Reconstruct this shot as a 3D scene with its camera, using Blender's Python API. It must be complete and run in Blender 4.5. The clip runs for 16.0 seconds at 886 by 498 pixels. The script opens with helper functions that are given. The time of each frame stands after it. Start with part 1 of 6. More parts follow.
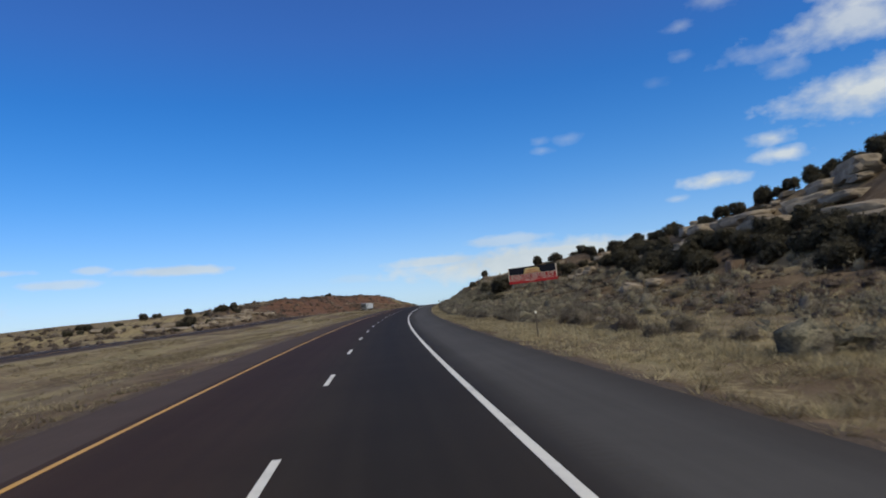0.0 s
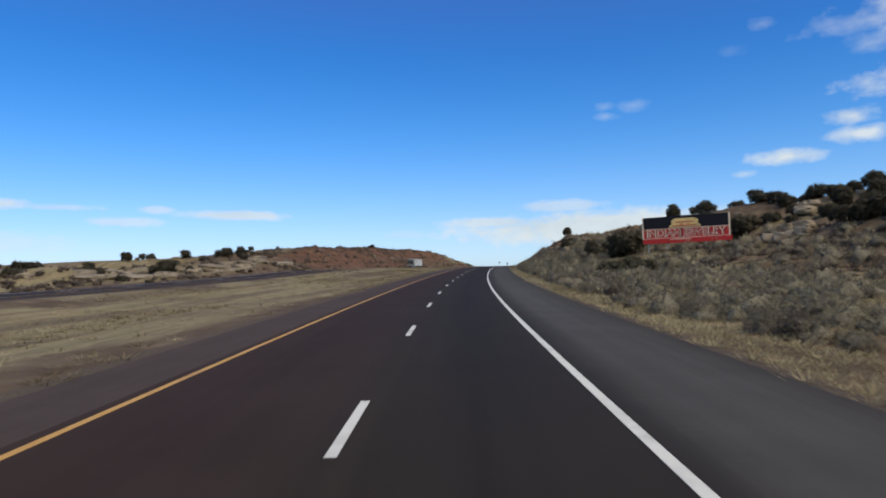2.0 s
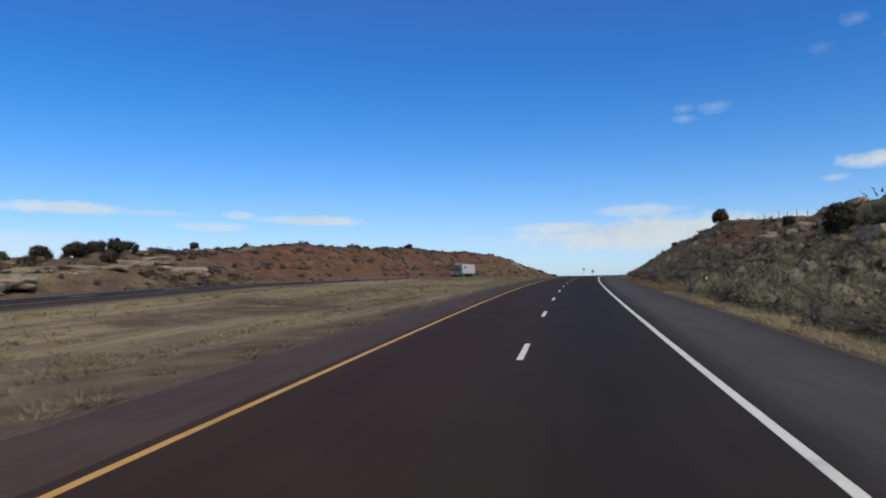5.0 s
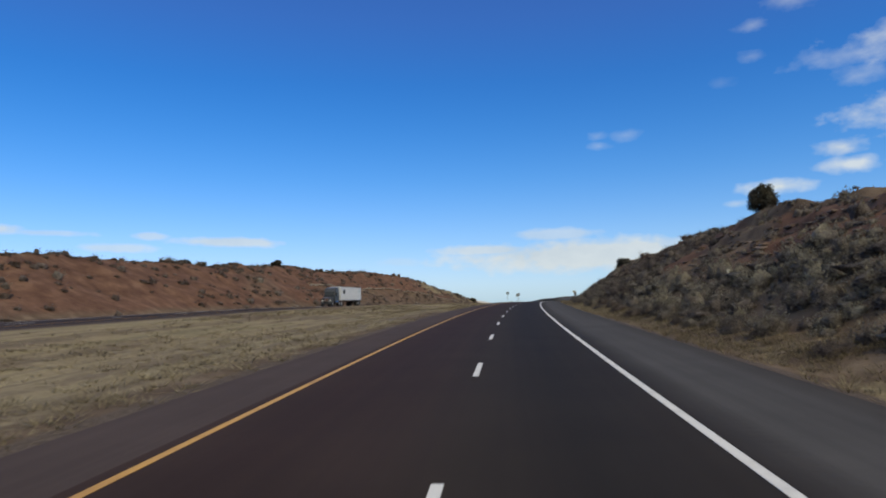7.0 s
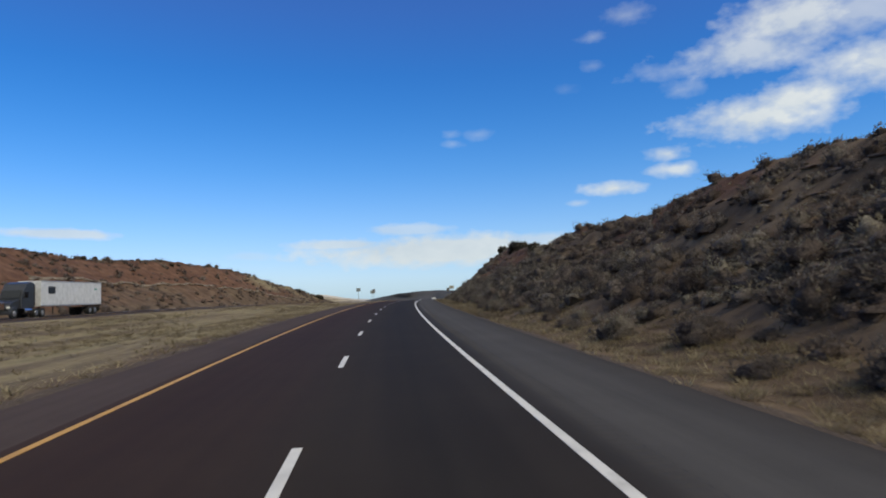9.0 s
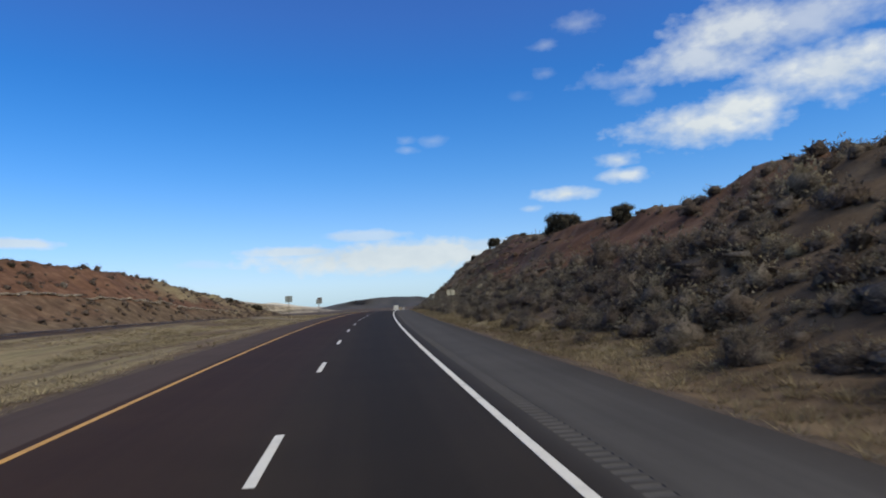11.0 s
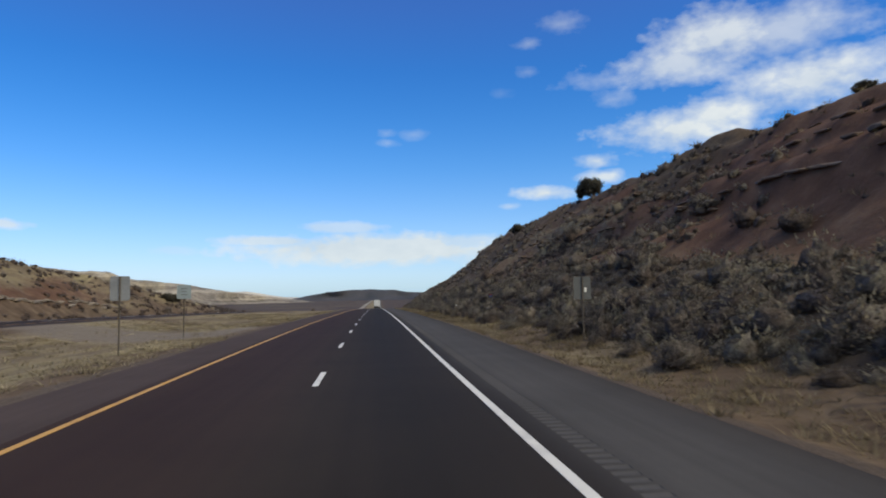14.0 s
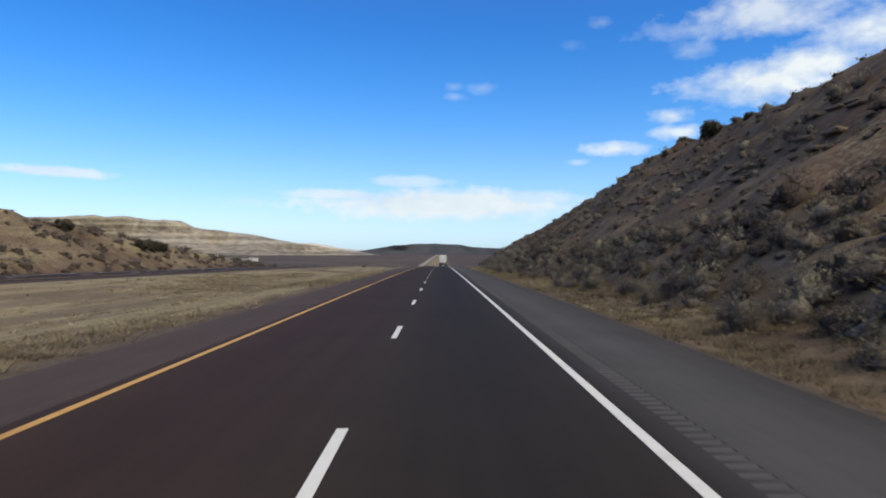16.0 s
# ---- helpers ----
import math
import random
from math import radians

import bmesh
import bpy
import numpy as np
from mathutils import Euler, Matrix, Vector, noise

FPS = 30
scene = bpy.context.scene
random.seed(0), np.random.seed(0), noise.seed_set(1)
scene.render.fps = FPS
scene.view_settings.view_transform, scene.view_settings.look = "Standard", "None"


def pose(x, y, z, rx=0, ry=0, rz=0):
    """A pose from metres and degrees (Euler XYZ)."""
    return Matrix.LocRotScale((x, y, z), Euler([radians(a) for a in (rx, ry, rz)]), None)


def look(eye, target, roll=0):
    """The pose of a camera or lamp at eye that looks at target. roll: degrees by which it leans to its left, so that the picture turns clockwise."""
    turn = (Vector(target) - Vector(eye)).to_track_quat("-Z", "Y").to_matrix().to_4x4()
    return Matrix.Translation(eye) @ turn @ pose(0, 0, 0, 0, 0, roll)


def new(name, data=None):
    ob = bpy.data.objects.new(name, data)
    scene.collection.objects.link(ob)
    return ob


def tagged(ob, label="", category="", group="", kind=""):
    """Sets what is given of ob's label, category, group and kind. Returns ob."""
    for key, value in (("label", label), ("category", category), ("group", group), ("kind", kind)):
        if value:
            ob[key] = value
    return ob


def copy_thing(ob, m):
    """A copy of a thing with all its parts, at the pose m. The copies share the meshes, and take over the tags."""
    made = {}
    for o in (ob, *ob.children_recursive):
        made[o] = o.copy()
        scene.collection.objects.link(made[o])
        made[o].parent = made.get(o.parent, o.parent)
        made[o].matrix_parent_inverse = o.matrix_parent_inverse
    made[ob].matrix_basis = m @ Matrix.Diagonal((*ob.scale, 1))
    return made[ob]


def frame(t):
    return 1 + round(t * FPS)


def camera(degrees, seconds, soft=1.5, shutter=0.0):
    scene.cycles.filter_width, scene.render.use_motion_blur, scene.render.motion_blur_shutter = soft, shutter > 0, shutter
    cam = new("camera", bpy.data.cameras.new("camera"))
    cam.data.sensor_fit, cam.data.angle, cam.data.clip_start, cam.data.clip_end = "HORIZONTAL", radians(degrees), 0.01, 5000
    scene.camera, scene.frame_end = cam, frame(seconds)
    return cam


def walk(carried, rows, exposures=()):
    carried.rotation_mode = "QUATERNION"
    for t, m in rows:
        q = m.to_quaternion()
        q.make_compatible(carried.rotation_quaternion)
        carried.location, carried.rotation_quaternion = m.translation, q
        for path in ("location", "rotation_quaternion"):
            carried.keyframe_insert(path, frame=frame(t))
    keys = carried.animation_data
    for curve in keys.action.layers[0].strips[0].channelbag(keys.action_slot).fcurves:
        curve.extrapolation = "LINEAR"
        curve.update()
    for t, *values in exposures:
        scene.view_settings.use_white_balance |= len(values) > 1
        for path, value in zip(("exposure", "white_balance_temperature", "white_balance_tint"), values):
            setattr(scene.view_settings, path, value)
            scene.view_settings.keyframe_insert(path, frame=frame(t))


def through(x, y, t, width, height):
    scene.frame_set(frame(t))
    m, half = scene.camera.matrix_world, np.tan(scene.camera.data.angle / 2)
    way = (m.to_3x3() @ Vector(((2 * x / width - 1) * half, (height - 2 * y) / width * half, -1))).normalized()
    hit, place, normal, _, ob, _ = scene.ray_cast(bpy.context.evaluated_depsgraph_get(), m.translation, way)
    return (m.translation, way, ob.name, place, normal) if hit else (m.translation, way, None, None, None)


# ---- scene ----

# ---------------------------------------------------------------- camera
cam = camera(66.6, 16.0, soft=1.9, shutter=0.08)
walk(cam, [
    (0, pose(-6.21, 10.92, 2.583, 96.09, 5.65, 14.61)),
    (0.5, pose(-11.53, 25.27, 3.099, 94.33, 5.30, 15.00)),
    (1, pose(-16.70, 39.62, 3.608, 93.71, 5.85, 15.65)),
    (1.5, pose(-21.72, 53.97, 4.110, 93.02, 3.80, 15.82)),
    (2, pose(-26.55, 68.33, 4.610, 92.95, 1.52, 18.80)),
    (2.5, pose(-31.22, 82.70, 5.117, 92.89, 1.11, 21.16)),
    (3, pose(-35.75, 97.06, 5.630, 92.23, 1.38, 21.84)),
    (3.5, pose(-40.14, 111.44, 6.154, 92.38, 1.32, 22.20)),
    (4, pose(-44.34, 125.83, 6.693, 92.74, 1.19, 23.04)),
    (4.5, pose(-48.38, 140.23, 7.246, 93.16, 1.04, 24.05)),
    (5, pose(-52.28, 154.63, 7.807, 93.52, 0.90, 24.89)),
    (5.5, pose(-56.05, 169.04, 8.377, 93.67, 0.85, 25.24)),
    (6, pose(-59.82, 183.42, 8.942, 93.53, -0.35, 23.46)),
    (6.5, pose(-63.41, 197.82, 9.478, 94.41, -0.29, 22.01)),
    (7, pose(-66.83, 212.26, 9.987, 95.29, 1.30, 18.25)),
    (7.5, pose(-70.11, 226.71, 10.470, 95.42, 2.95, 12.85)),
    (8, pose(-73.21, 241.19, 10.929, 95.05, 2.79, 8.65)),
    (8.5, pose(-76.22, 255.68, 11.364, 94.79, 1.62, 6.70)),
    (9, pose(-79.08, 270.20, 11.775, 94.51, 1.91, 6.00)),
    (9.5, pose(-81.79, 284.75, 12.163, 94.52, 1.47, 4.28)),
    (10, pose(-84.54, 299.29, 12.528, 94.58, 1.67, 3.96)),
    (10.5, pose(-87.16, 313.87, 12.870, 94.71, 2.16, 3.20)),
    (11, pose(-89.64, 328.48, 13.190, 94.87, 2.74, 2.29)),
    (11.5, pose(-92.00, 343.12, 13.485, 95.00, 3.22, 1.53)),
    (12, pose(-94.22, 357.79, 13.752, 95.06, 3.43, 1.21)),
    (12.5, pose(-96.39, 372.50, 13.992, 95.90, 2.23, 0.66)),
    (13, pose(-98.38, 387.25, 14.205, 95.40, 1.44, 0.23)),
    (13.5, pose(-100.24, 402.04, 14.390, 95.13, 2.08, -0.03)),
    (14, pose(-102.05, 416.87, 14.548, 94.36, 0.89, 0.18)),
    (14.5, pose(-103.78, 431.74, 14.684, 93.44, 0.89, 0.90)),
    (15, pose(-105.45, 446.65, 14.797, 92.74, -1.52, 2.19)),
    (15.5, pose(-107.06, 461.59, 14.882, 91.19, -2.28, 3.36)),
    (16, pose(-108.57, 476.59, 14.930, 90.59, -0.47, 5.65)),
], exposures=[(0.0, -0.2, 7300, 4), (2.5, 0.01, 7300, 4), (5.5, -0.14, 7300, 4), (7.0, -0.12, 7300, 4), (8.0, -0.24, 7300, 4), (9.0, -0.1, 7300, 4), (12.5, -0.04, 7300, 4), (14.0, 0.0, 7300, 4), (16.0, 0.19, 7300, 4)])

# ---------------------------------------------------------------- sky, sun
SUN_EL, SUN_AZ = 44.0, 122.0      # azimuth clockwise from +y


def build_world():
    world = bpy.data.worlds.new("sky")
    scene.world = world
    world.use_nodes = True
    nt = world.node_tree
    nt.nodes.clear()
    out = nt.nodes.new("ShaderNodeOutputWorld")
    bg = nt.nodes.new("ShaderNodeBackground")
    bg.inputs["Strength"].default_value = 0.128
    sky = nt.nodes.new("ShaderNodeTexSky")
    sky.sky_type = "NISHITA"
    sky.sun_disc = False
    sky.sun_elevation, sky.sun_rotation = radians(SUN_EL), radians(SUN_AZ)
    sky.altitude, sky.air_density, sky.dust_density, sky.ozone_density = 1900, 1.0, 0.35, 2.2

    def math_node(op, a, b=None, c=None, clamp=False):
        n = nt.nodes.new("ShaderNodeMath")
        n.operation, n.use_clamp = op, clamp
        for k, v in enumerate((a, b, c)):
            if v is None:
                continue
            if isinstance(v, (int, float)):
                n.inputs[k].default_value = v
            else:
                nt.links.new(v, n.inputs[k])
        return n.outputs[0]

    tex = nt.nodes.new("ShaderNodeTexCoord")
    sep = nt.nodes.new("ShaderNodeSeparateXYZ")
    nt.links.new(tex.outputs["Generated"], sep.inputs[0])
    x, y, z = sep.outputs
    az = math_node("MULTIPLY", math_node("ARCTAN2", math_node("MULTIPLY", x, -1.0), y), 57.29578)
    el = math_node("MULTIPLY", math_node("ARCSINE", z), 57.29578)
    comb = nt.nodes.new("ShaderNodeCombineXYZ")
    nt.links.new(az, comb.inputs[0])
    nt.links.new(math_node("MULTIPLY", el, 1.7), comb.inputs[1])

    def noise_node(scale, detail, rough, seed):
        n = nt.nodes.new("ShaderNodeTexNoise")
        n.noise_dimensions = "4D"
        n.inputs["W"].default_value = seed
        n.inputs["Scale"].default_value, n.inputs["Detail"].default_value = scale, detail
        n.inputs["Roughness"].default_value = rough
        nt.links.new(comb.outputs[0], n.inputs["Vector"])
        return n.outputs[0]

    big = math_node("SUBTRACT", noise_node(0.22, 5.0, 0.55, 1.0), 0.5)
    fine = math_node("SUBTRACT", noise_node(0.8, 4.0, 0.5, 5.0), 0.5)
    ragged = math_node("ADD", math_node("MULTIPLY", big, 1.5), math_node("MULTIPLY", fine, 1.0))
    # azimuth, elevation, half width, half height (degrees), density
    low = [(5.8, 4.40, 11.52, 1.3, 0.95), (14.2, 5.08, 4.56, 0.43, 0.80), (8.7, 6.21, 3.60, 0.48, 0.55), (-0.9, 4.88, 5.76, 0.67, 0.60), (53.7, 6.55, 4.08, 0.43, 0.80), (48.6, 6.40, 3.12, 0.24, 0.50), (41.8, 6.38, 1.34, 0.29, 0.60), (35.6, 5.98, 4.32, 0.43, 0.80), (44.0, 5.39, 2.64, 0.34, 0.60), (56.2, 3.75, 9.60, 0.96, 0.35), (22.0, 4.24, 1.92, 0.38, 0.25)]
    high = [(-19.7, 13.28, 6.72, 1.73, 1.00), (-22.6, 14.23, 4.32, 1.44, 1.00), (-12.9, 11.33, 1.92, 0.58, 0.80), (-13.3, 9.99, 2.30, 0.58, 0.90), (-22.7, 19.87, 5.52, 2.40, 0.85), (-8.7, 8.90, 2.74, 0.58, 1.00), (-5.7, 7.84, 0.96, 0.29, 0.50), (-19.8, 18.29, 5.76, 1.54, 0.75), (-29.5, 15.83, 6.24, 2.16, 0.90), (-27.4, 19.66, 5.76, 1.92, 0.60)]
    puffs = [(-15.0, 17.70, 3.84, 0.67, 0.70), (-14.6, 16.13, 2.02, 0.72, 0.80), (-10.1, 22.30, 2.02, 0.72, 0.70), (-7.6, 21.04, 1.15, 0.48, 0.70), (-7.3, 18.81, 0.96, 0.43, 0.50), (-5.1, 17.19, 0.96, 0.43, 0.25), (4.8, 14.13, 0.82, 0.29, 0.60), (4.7, 13.31, 0.86, 0.29, 0.60), (2.4, 13.98, 1.25, 0.43, 0.50)]
    def cover(patches, gain, rag):
        best = None
        for a0, e0, w, h, d in patches:
            u = math_node("DIVIDE", math_node("SUBTRACT", az, a0), w * 1.15)
            v = math_node("DIVIDE", math_node("SUBTRACT", el, e0), h * 1.25)
            r = math_node("SQRT", math_node("ADD", math_node("MULTIPLY", u, u), math_node("MULTIPLY", v, v)))
            m = math_node("ADD", math_node("SUBTRACT", 1.0, r), math_node("MULTIPLY", ragged, rag))
            m = math_node("MULTIPLY", math_node("MULTIPLY", m, gain, clamp=True), d)
            best = m if best is None else math_node("MAXIMUM", best, m)
        return best

    total_low = cover(low, 2.0, 0.8)
    total = math_node("MAXIMUM", cover(high, 1.2, 0.95), cover(puffs, 0.4, 1.3))
    # broken cloud added out of view, overhead and behind, to fill the shade
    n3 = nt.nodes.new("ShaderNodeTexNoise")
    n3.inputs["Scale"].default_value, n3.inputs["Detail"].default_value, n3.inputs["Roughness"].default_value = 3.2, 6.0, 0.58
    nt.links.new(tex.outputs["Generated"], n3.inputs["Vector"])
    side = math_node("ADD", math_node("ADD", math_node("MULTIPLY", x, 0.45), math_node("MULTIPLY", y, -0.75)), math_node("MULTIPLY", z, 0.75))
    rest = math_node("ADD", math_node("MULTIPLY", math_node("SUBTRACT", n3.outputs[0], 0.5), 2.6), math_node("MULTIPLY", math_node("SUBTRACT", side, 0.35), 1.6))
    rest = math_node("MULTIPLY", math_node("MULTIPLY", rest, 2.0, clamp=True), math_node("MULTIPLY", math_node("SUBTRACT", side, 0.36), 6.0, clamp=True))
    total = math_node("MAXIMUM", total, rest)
    # a thin pale veil near the horizon
    mix = nt.nodes.new("ShaderNodeMix")
    mix.data_type = "RGBA"
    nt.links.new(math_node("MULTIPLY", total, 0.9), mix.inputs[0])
    hs = nt.nodes.new("ShaderNodeHueSaturation")
    hs.inputs["Saturation"].default_value, hs.inputs["Value"].default_value = 1.48, 1.3
    nt.links.new(sky.outputs[0], hs.inputs["Color"])
    deep = nt.nodes.new("ShaderNodeMix")
    deep.data_type, deep.blend_type = "RGBA", "MULTIPLY"
    deep.inputs[0].default_value, deep.inputs[7].default_value = 1.0, (1.08, 0.89, 1.14, 1)
    nt.links.new(hs.outputs[0], deep.inputs[6])
    veil = nt.nodes.new("ShaderNodeMix")
    veil.data_type = "RGBA"
    fade = math_node("POWER", 2.718, math_node("DIVIDE", math_node("MAXIMUM", el, 0.0), -6.0))
    nt.links.new(math_node("MULTIPLY", fade, 0.9), veil.inputs[0])
    nt.links.new(deep.outputs[2], veil.inputs[6])
    veil.inputs[7].default_value = (2.25, 4.45, 6.7, 1)
    # the violet cast of the high sky
    violet = nt.nodes.new("ShaderNodeMix")
    violet.data_type, violet.blend_type = "RGBA", "ADD"
    nt.links.new(math_node("DIVIDE", math_node("SUBTRACT", el, 11.0), 13.0, clamp=True), violet.inputs[0])
    violet.inputs[7].default_value = (0.27, 0.0, 0.05, 1)
    nt.links.new(veil.outputs[2], violet.inputs[6])
    bank = nt.nodes.new("ShaderNodeMix")
    bank.data_type = "RGBA"
    nt.links.new(math_node("MULTIPLY", total_low, 0.9), bank.inputs[0])
    nt.links.new(violet.outputs[2], bank.inputs[6])
    nt.links.new(bank.outputs[2], mix.inputs[6])
    shade = nt.nodes.new("ShaderNodeMix")
    shade.data_type = "RGBA"
    shade.inputs[6].default_value, shade.inputs[7].default_value = (4.8, 5.5, 6.7, 1), (6.9, 7.3, 7.9, 1)
    nt.links.new(math_node("ADD", math_node("MULTIPLY", big, 2.0), 0.55, clamp=True), shade.inputs[0])
    nt.links.new(shade.outputs[2], mix.inputs[7])
    grey = nt.nodes.new("ShaderNodeMix")
    grey.data_type = "RGBA"
    grey.inputs[6].default_value, grey.inputs[7].default_value = (4.6, 5.3, 6.4, 1), (6.3, 6.8, 7.6, 1)
    nt.links.new(math_node("ADD", math_node("MULTIPLY", big, 2.0), 0.5, clamp=True), grey.inputs[0])
    nt.links.new(grey.outputs[2], bank.inputs[7])
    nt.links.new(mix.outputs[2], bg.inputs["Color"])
    nt.links.new(bg.outputs[0], out.inputs["Surface"])


build_world()
sun_data = bpy.data.lights.new("sun", "SUN")
sun_data.energy, sun_data.angle, sun_data.color = 2.15, radians(8.0), (1.0, 0.90, 0.75)
sun = new("sun", sun_data)
to_sun = Vector((math.cos(radians(SUN_EL)) * math.sin(radians(SUN_AZ)), math.cos(radians(SUN_EL)) * math.cos(radians(SUN_AZ)), math.sin(radians(SUN_EL))))
sun.matrix_world = look(to_sun * 200, (0, 0, 0))
scene.view_settings.exposure = 0.0

# ---------------------------------------------------------------- road line
# s: metres along the right edge line of the eastbound road; u: metres to the right of it
KNOTS = [-20 + 40 * k for k in range(21)]
HEADING = [21.4, 20.06, 18.69, 17.21, 15.43, 14.12, 13.27, 12.06, 10.88, 9.43, 8.09, 6.85, 5.98, 5.89, 5.97, 5.92, 5.81, 5.71, 5.63, 5.56, 5.49]
GRADE = [3.44, 3.38, 3.29, 3.42, 3.7, 3.87, 3.37, 2.94, 2.5, 2.1, 1.59, 1.08, 0.68, 0.04, -0.17, -0.35, -0.58, -0.9, -1.29, -1.73, -2.16]
S_LINE = np.arange(-420.0, 5000.1, 2.0)
_h = np.radians(np.interp(S_LINE, KNOTS, HEADING))
_g = np.interp(S_LINE, KNOTS + [900, 1100, 1400, 2000, 3000, 5000], GRADE + [-3.0, -2.6, 0.1, 1.1, 0.95, 0.5]) / 100
_x = np.concatenate([[0], np.cumsum(-np.sin((_h[1:] + _h[:-1]) / 2) * 2)])
_y = np.concatenate([[0], np.cumsum(np.cos((_h[1:] + _h[:-1]) / 2) * 2)])
_z = np.concatenate([[0], np.cumsum(_g[1:] + _g[:-1])])
_k = int(np.argmin(abs(S_LINE)))
_x, _y, _z = _x - _x[_k], _y - _y[_k], _z - _z[_k]


def along(s, u, dz=0.0):
    """World places from road coordinates (arrays)."""
    s, u = np.asarray(s, float), np.asarray(u, float)
    h = np.interp(s, S_LINE, _h)
    return np.stack([np.interp(s, S_LINE, _x) + u * np.cos(h), np.interp(s, S_LINE, _y) + u * np.sin(h),
                     np.interp(s, S_LINE, _z) + dz + 0 * u], -1)


def heading(s):
    return float(np.degrees(np.interp(s, S_LINE, _h)))


def hash2(i, j, seed):
    n = np.sin(i * 127.1 + j * 311.7 + seed * 74.7) * 43758.5453
    return n - np.floor(n)


def vnoise(x, y, seed=0):
    """Smooth noise in -1..1."""
    i, j = np.floor(x), np.floor(y)
    fx, fy = x - i, y - j
    fx, fy = fx * fx * (3 - 2 * fx), fy * fy * (3 - 2 * fy)
    a, b = hash2(i, j, seed), hash2(i + 1, j, seed)
    c, d = hash2(i, j + 1, seed), hash2(i + 1, j + 1, seed)
    return 2 * (a + (b - a) * fx + (c - a) * fy + (a - b - c + d) * fx * fy) - 1


def fbm(x, y, octaves=4, seed=0):
    t, amp = 0.0, 1.0
    for k in range(octaves):
        t = t + amp * vnoise(x * 2 ** k, y * 2 ** k, seed + k)
        amp *= 0.5
    return t


# cross sections on the right: toe, middle, crest and the land behind it
RS = [-400, 60, 130, 166, 190, 215, 232, 268, 290, 325, 350, 400, 425, 450, 485, 517, 570, 680, 760, 950]
R_TOE_U = [26, 26, 20, 16, 12, 8.5, 8, 8, 8, 8, 8, 8, 8, 8, 8, 8, 8, 9, 12, 30]
R_TOE_H = [-0.6, -0.6, -0.15, 0.1, 0.2, 0.25, 0.25, 0.25, 0.25, 0.25, 0.25, 0.25, 0.25, 0.25, 0.25, 0.25, 0.25, 0.25, 0, 0]
R_MID_U = [42, 40, 36, 34, 21, 14, 13, 14, 14.5, 15, 15, 14.5, 14.5, 14.8, 15.5, 16.5, 17, 17, 25, 60]
R_MID_H = [1.8, 1.6, 2.2, 2.8, 3.4, 3.4, 3.3, 4.0, 4.3, 4.8, 4.6, 4.2, 4.7, 5.1, 6, 7, 7, 6, 2.5, 0]
R_TOP_U = [75, 64, 58, 54, 38, 20, 18.5, 20, 20.8, 22, 22, 21.5, 21.8, 22.3, 24.8, 26.3, 27, 27, 40, 120]
R_TOP_H = [18, 16.5, 11.5, 11.1, 9.0, 6.2, 5.9, 7.5, 8.7, 9.6, 8.0, 8.4, 9.5, 10.8, 14.5, 15.3, 16.0, 11.5, 5, 1]
# on the left: the westbound road's level, then the hill beyond it
WS = [-400, 100, 150, 185, 225, 270, 330, 380, 520, 580, 700, 900]
W_H = [0.5, 0.4, 0.1, 0.1, 0.55, 0.45, 0.4, 0.12, 0.05, -0.2, -0.4, 0]
LS = [-400, 100, 170, 210, 250, 300, 350, 392, 437, 494, 540, 569, 604, 630, 690, 800]
L_TOP_U = [120, 110, 95, 80, 70, 67, 68, 71, 78, 68, 67, 66, 62, 59, 60, 90]
L_TOP_H = [1.2, 1.2, 0.8, 0.9, 3.5, 7.6, 9.2, 10.6, 12.5, 12.6, 10.9, 8.8, 6.4, 4.4, 1.0, -0.5]
W_IN, W_OUT = -34.0, -47.2


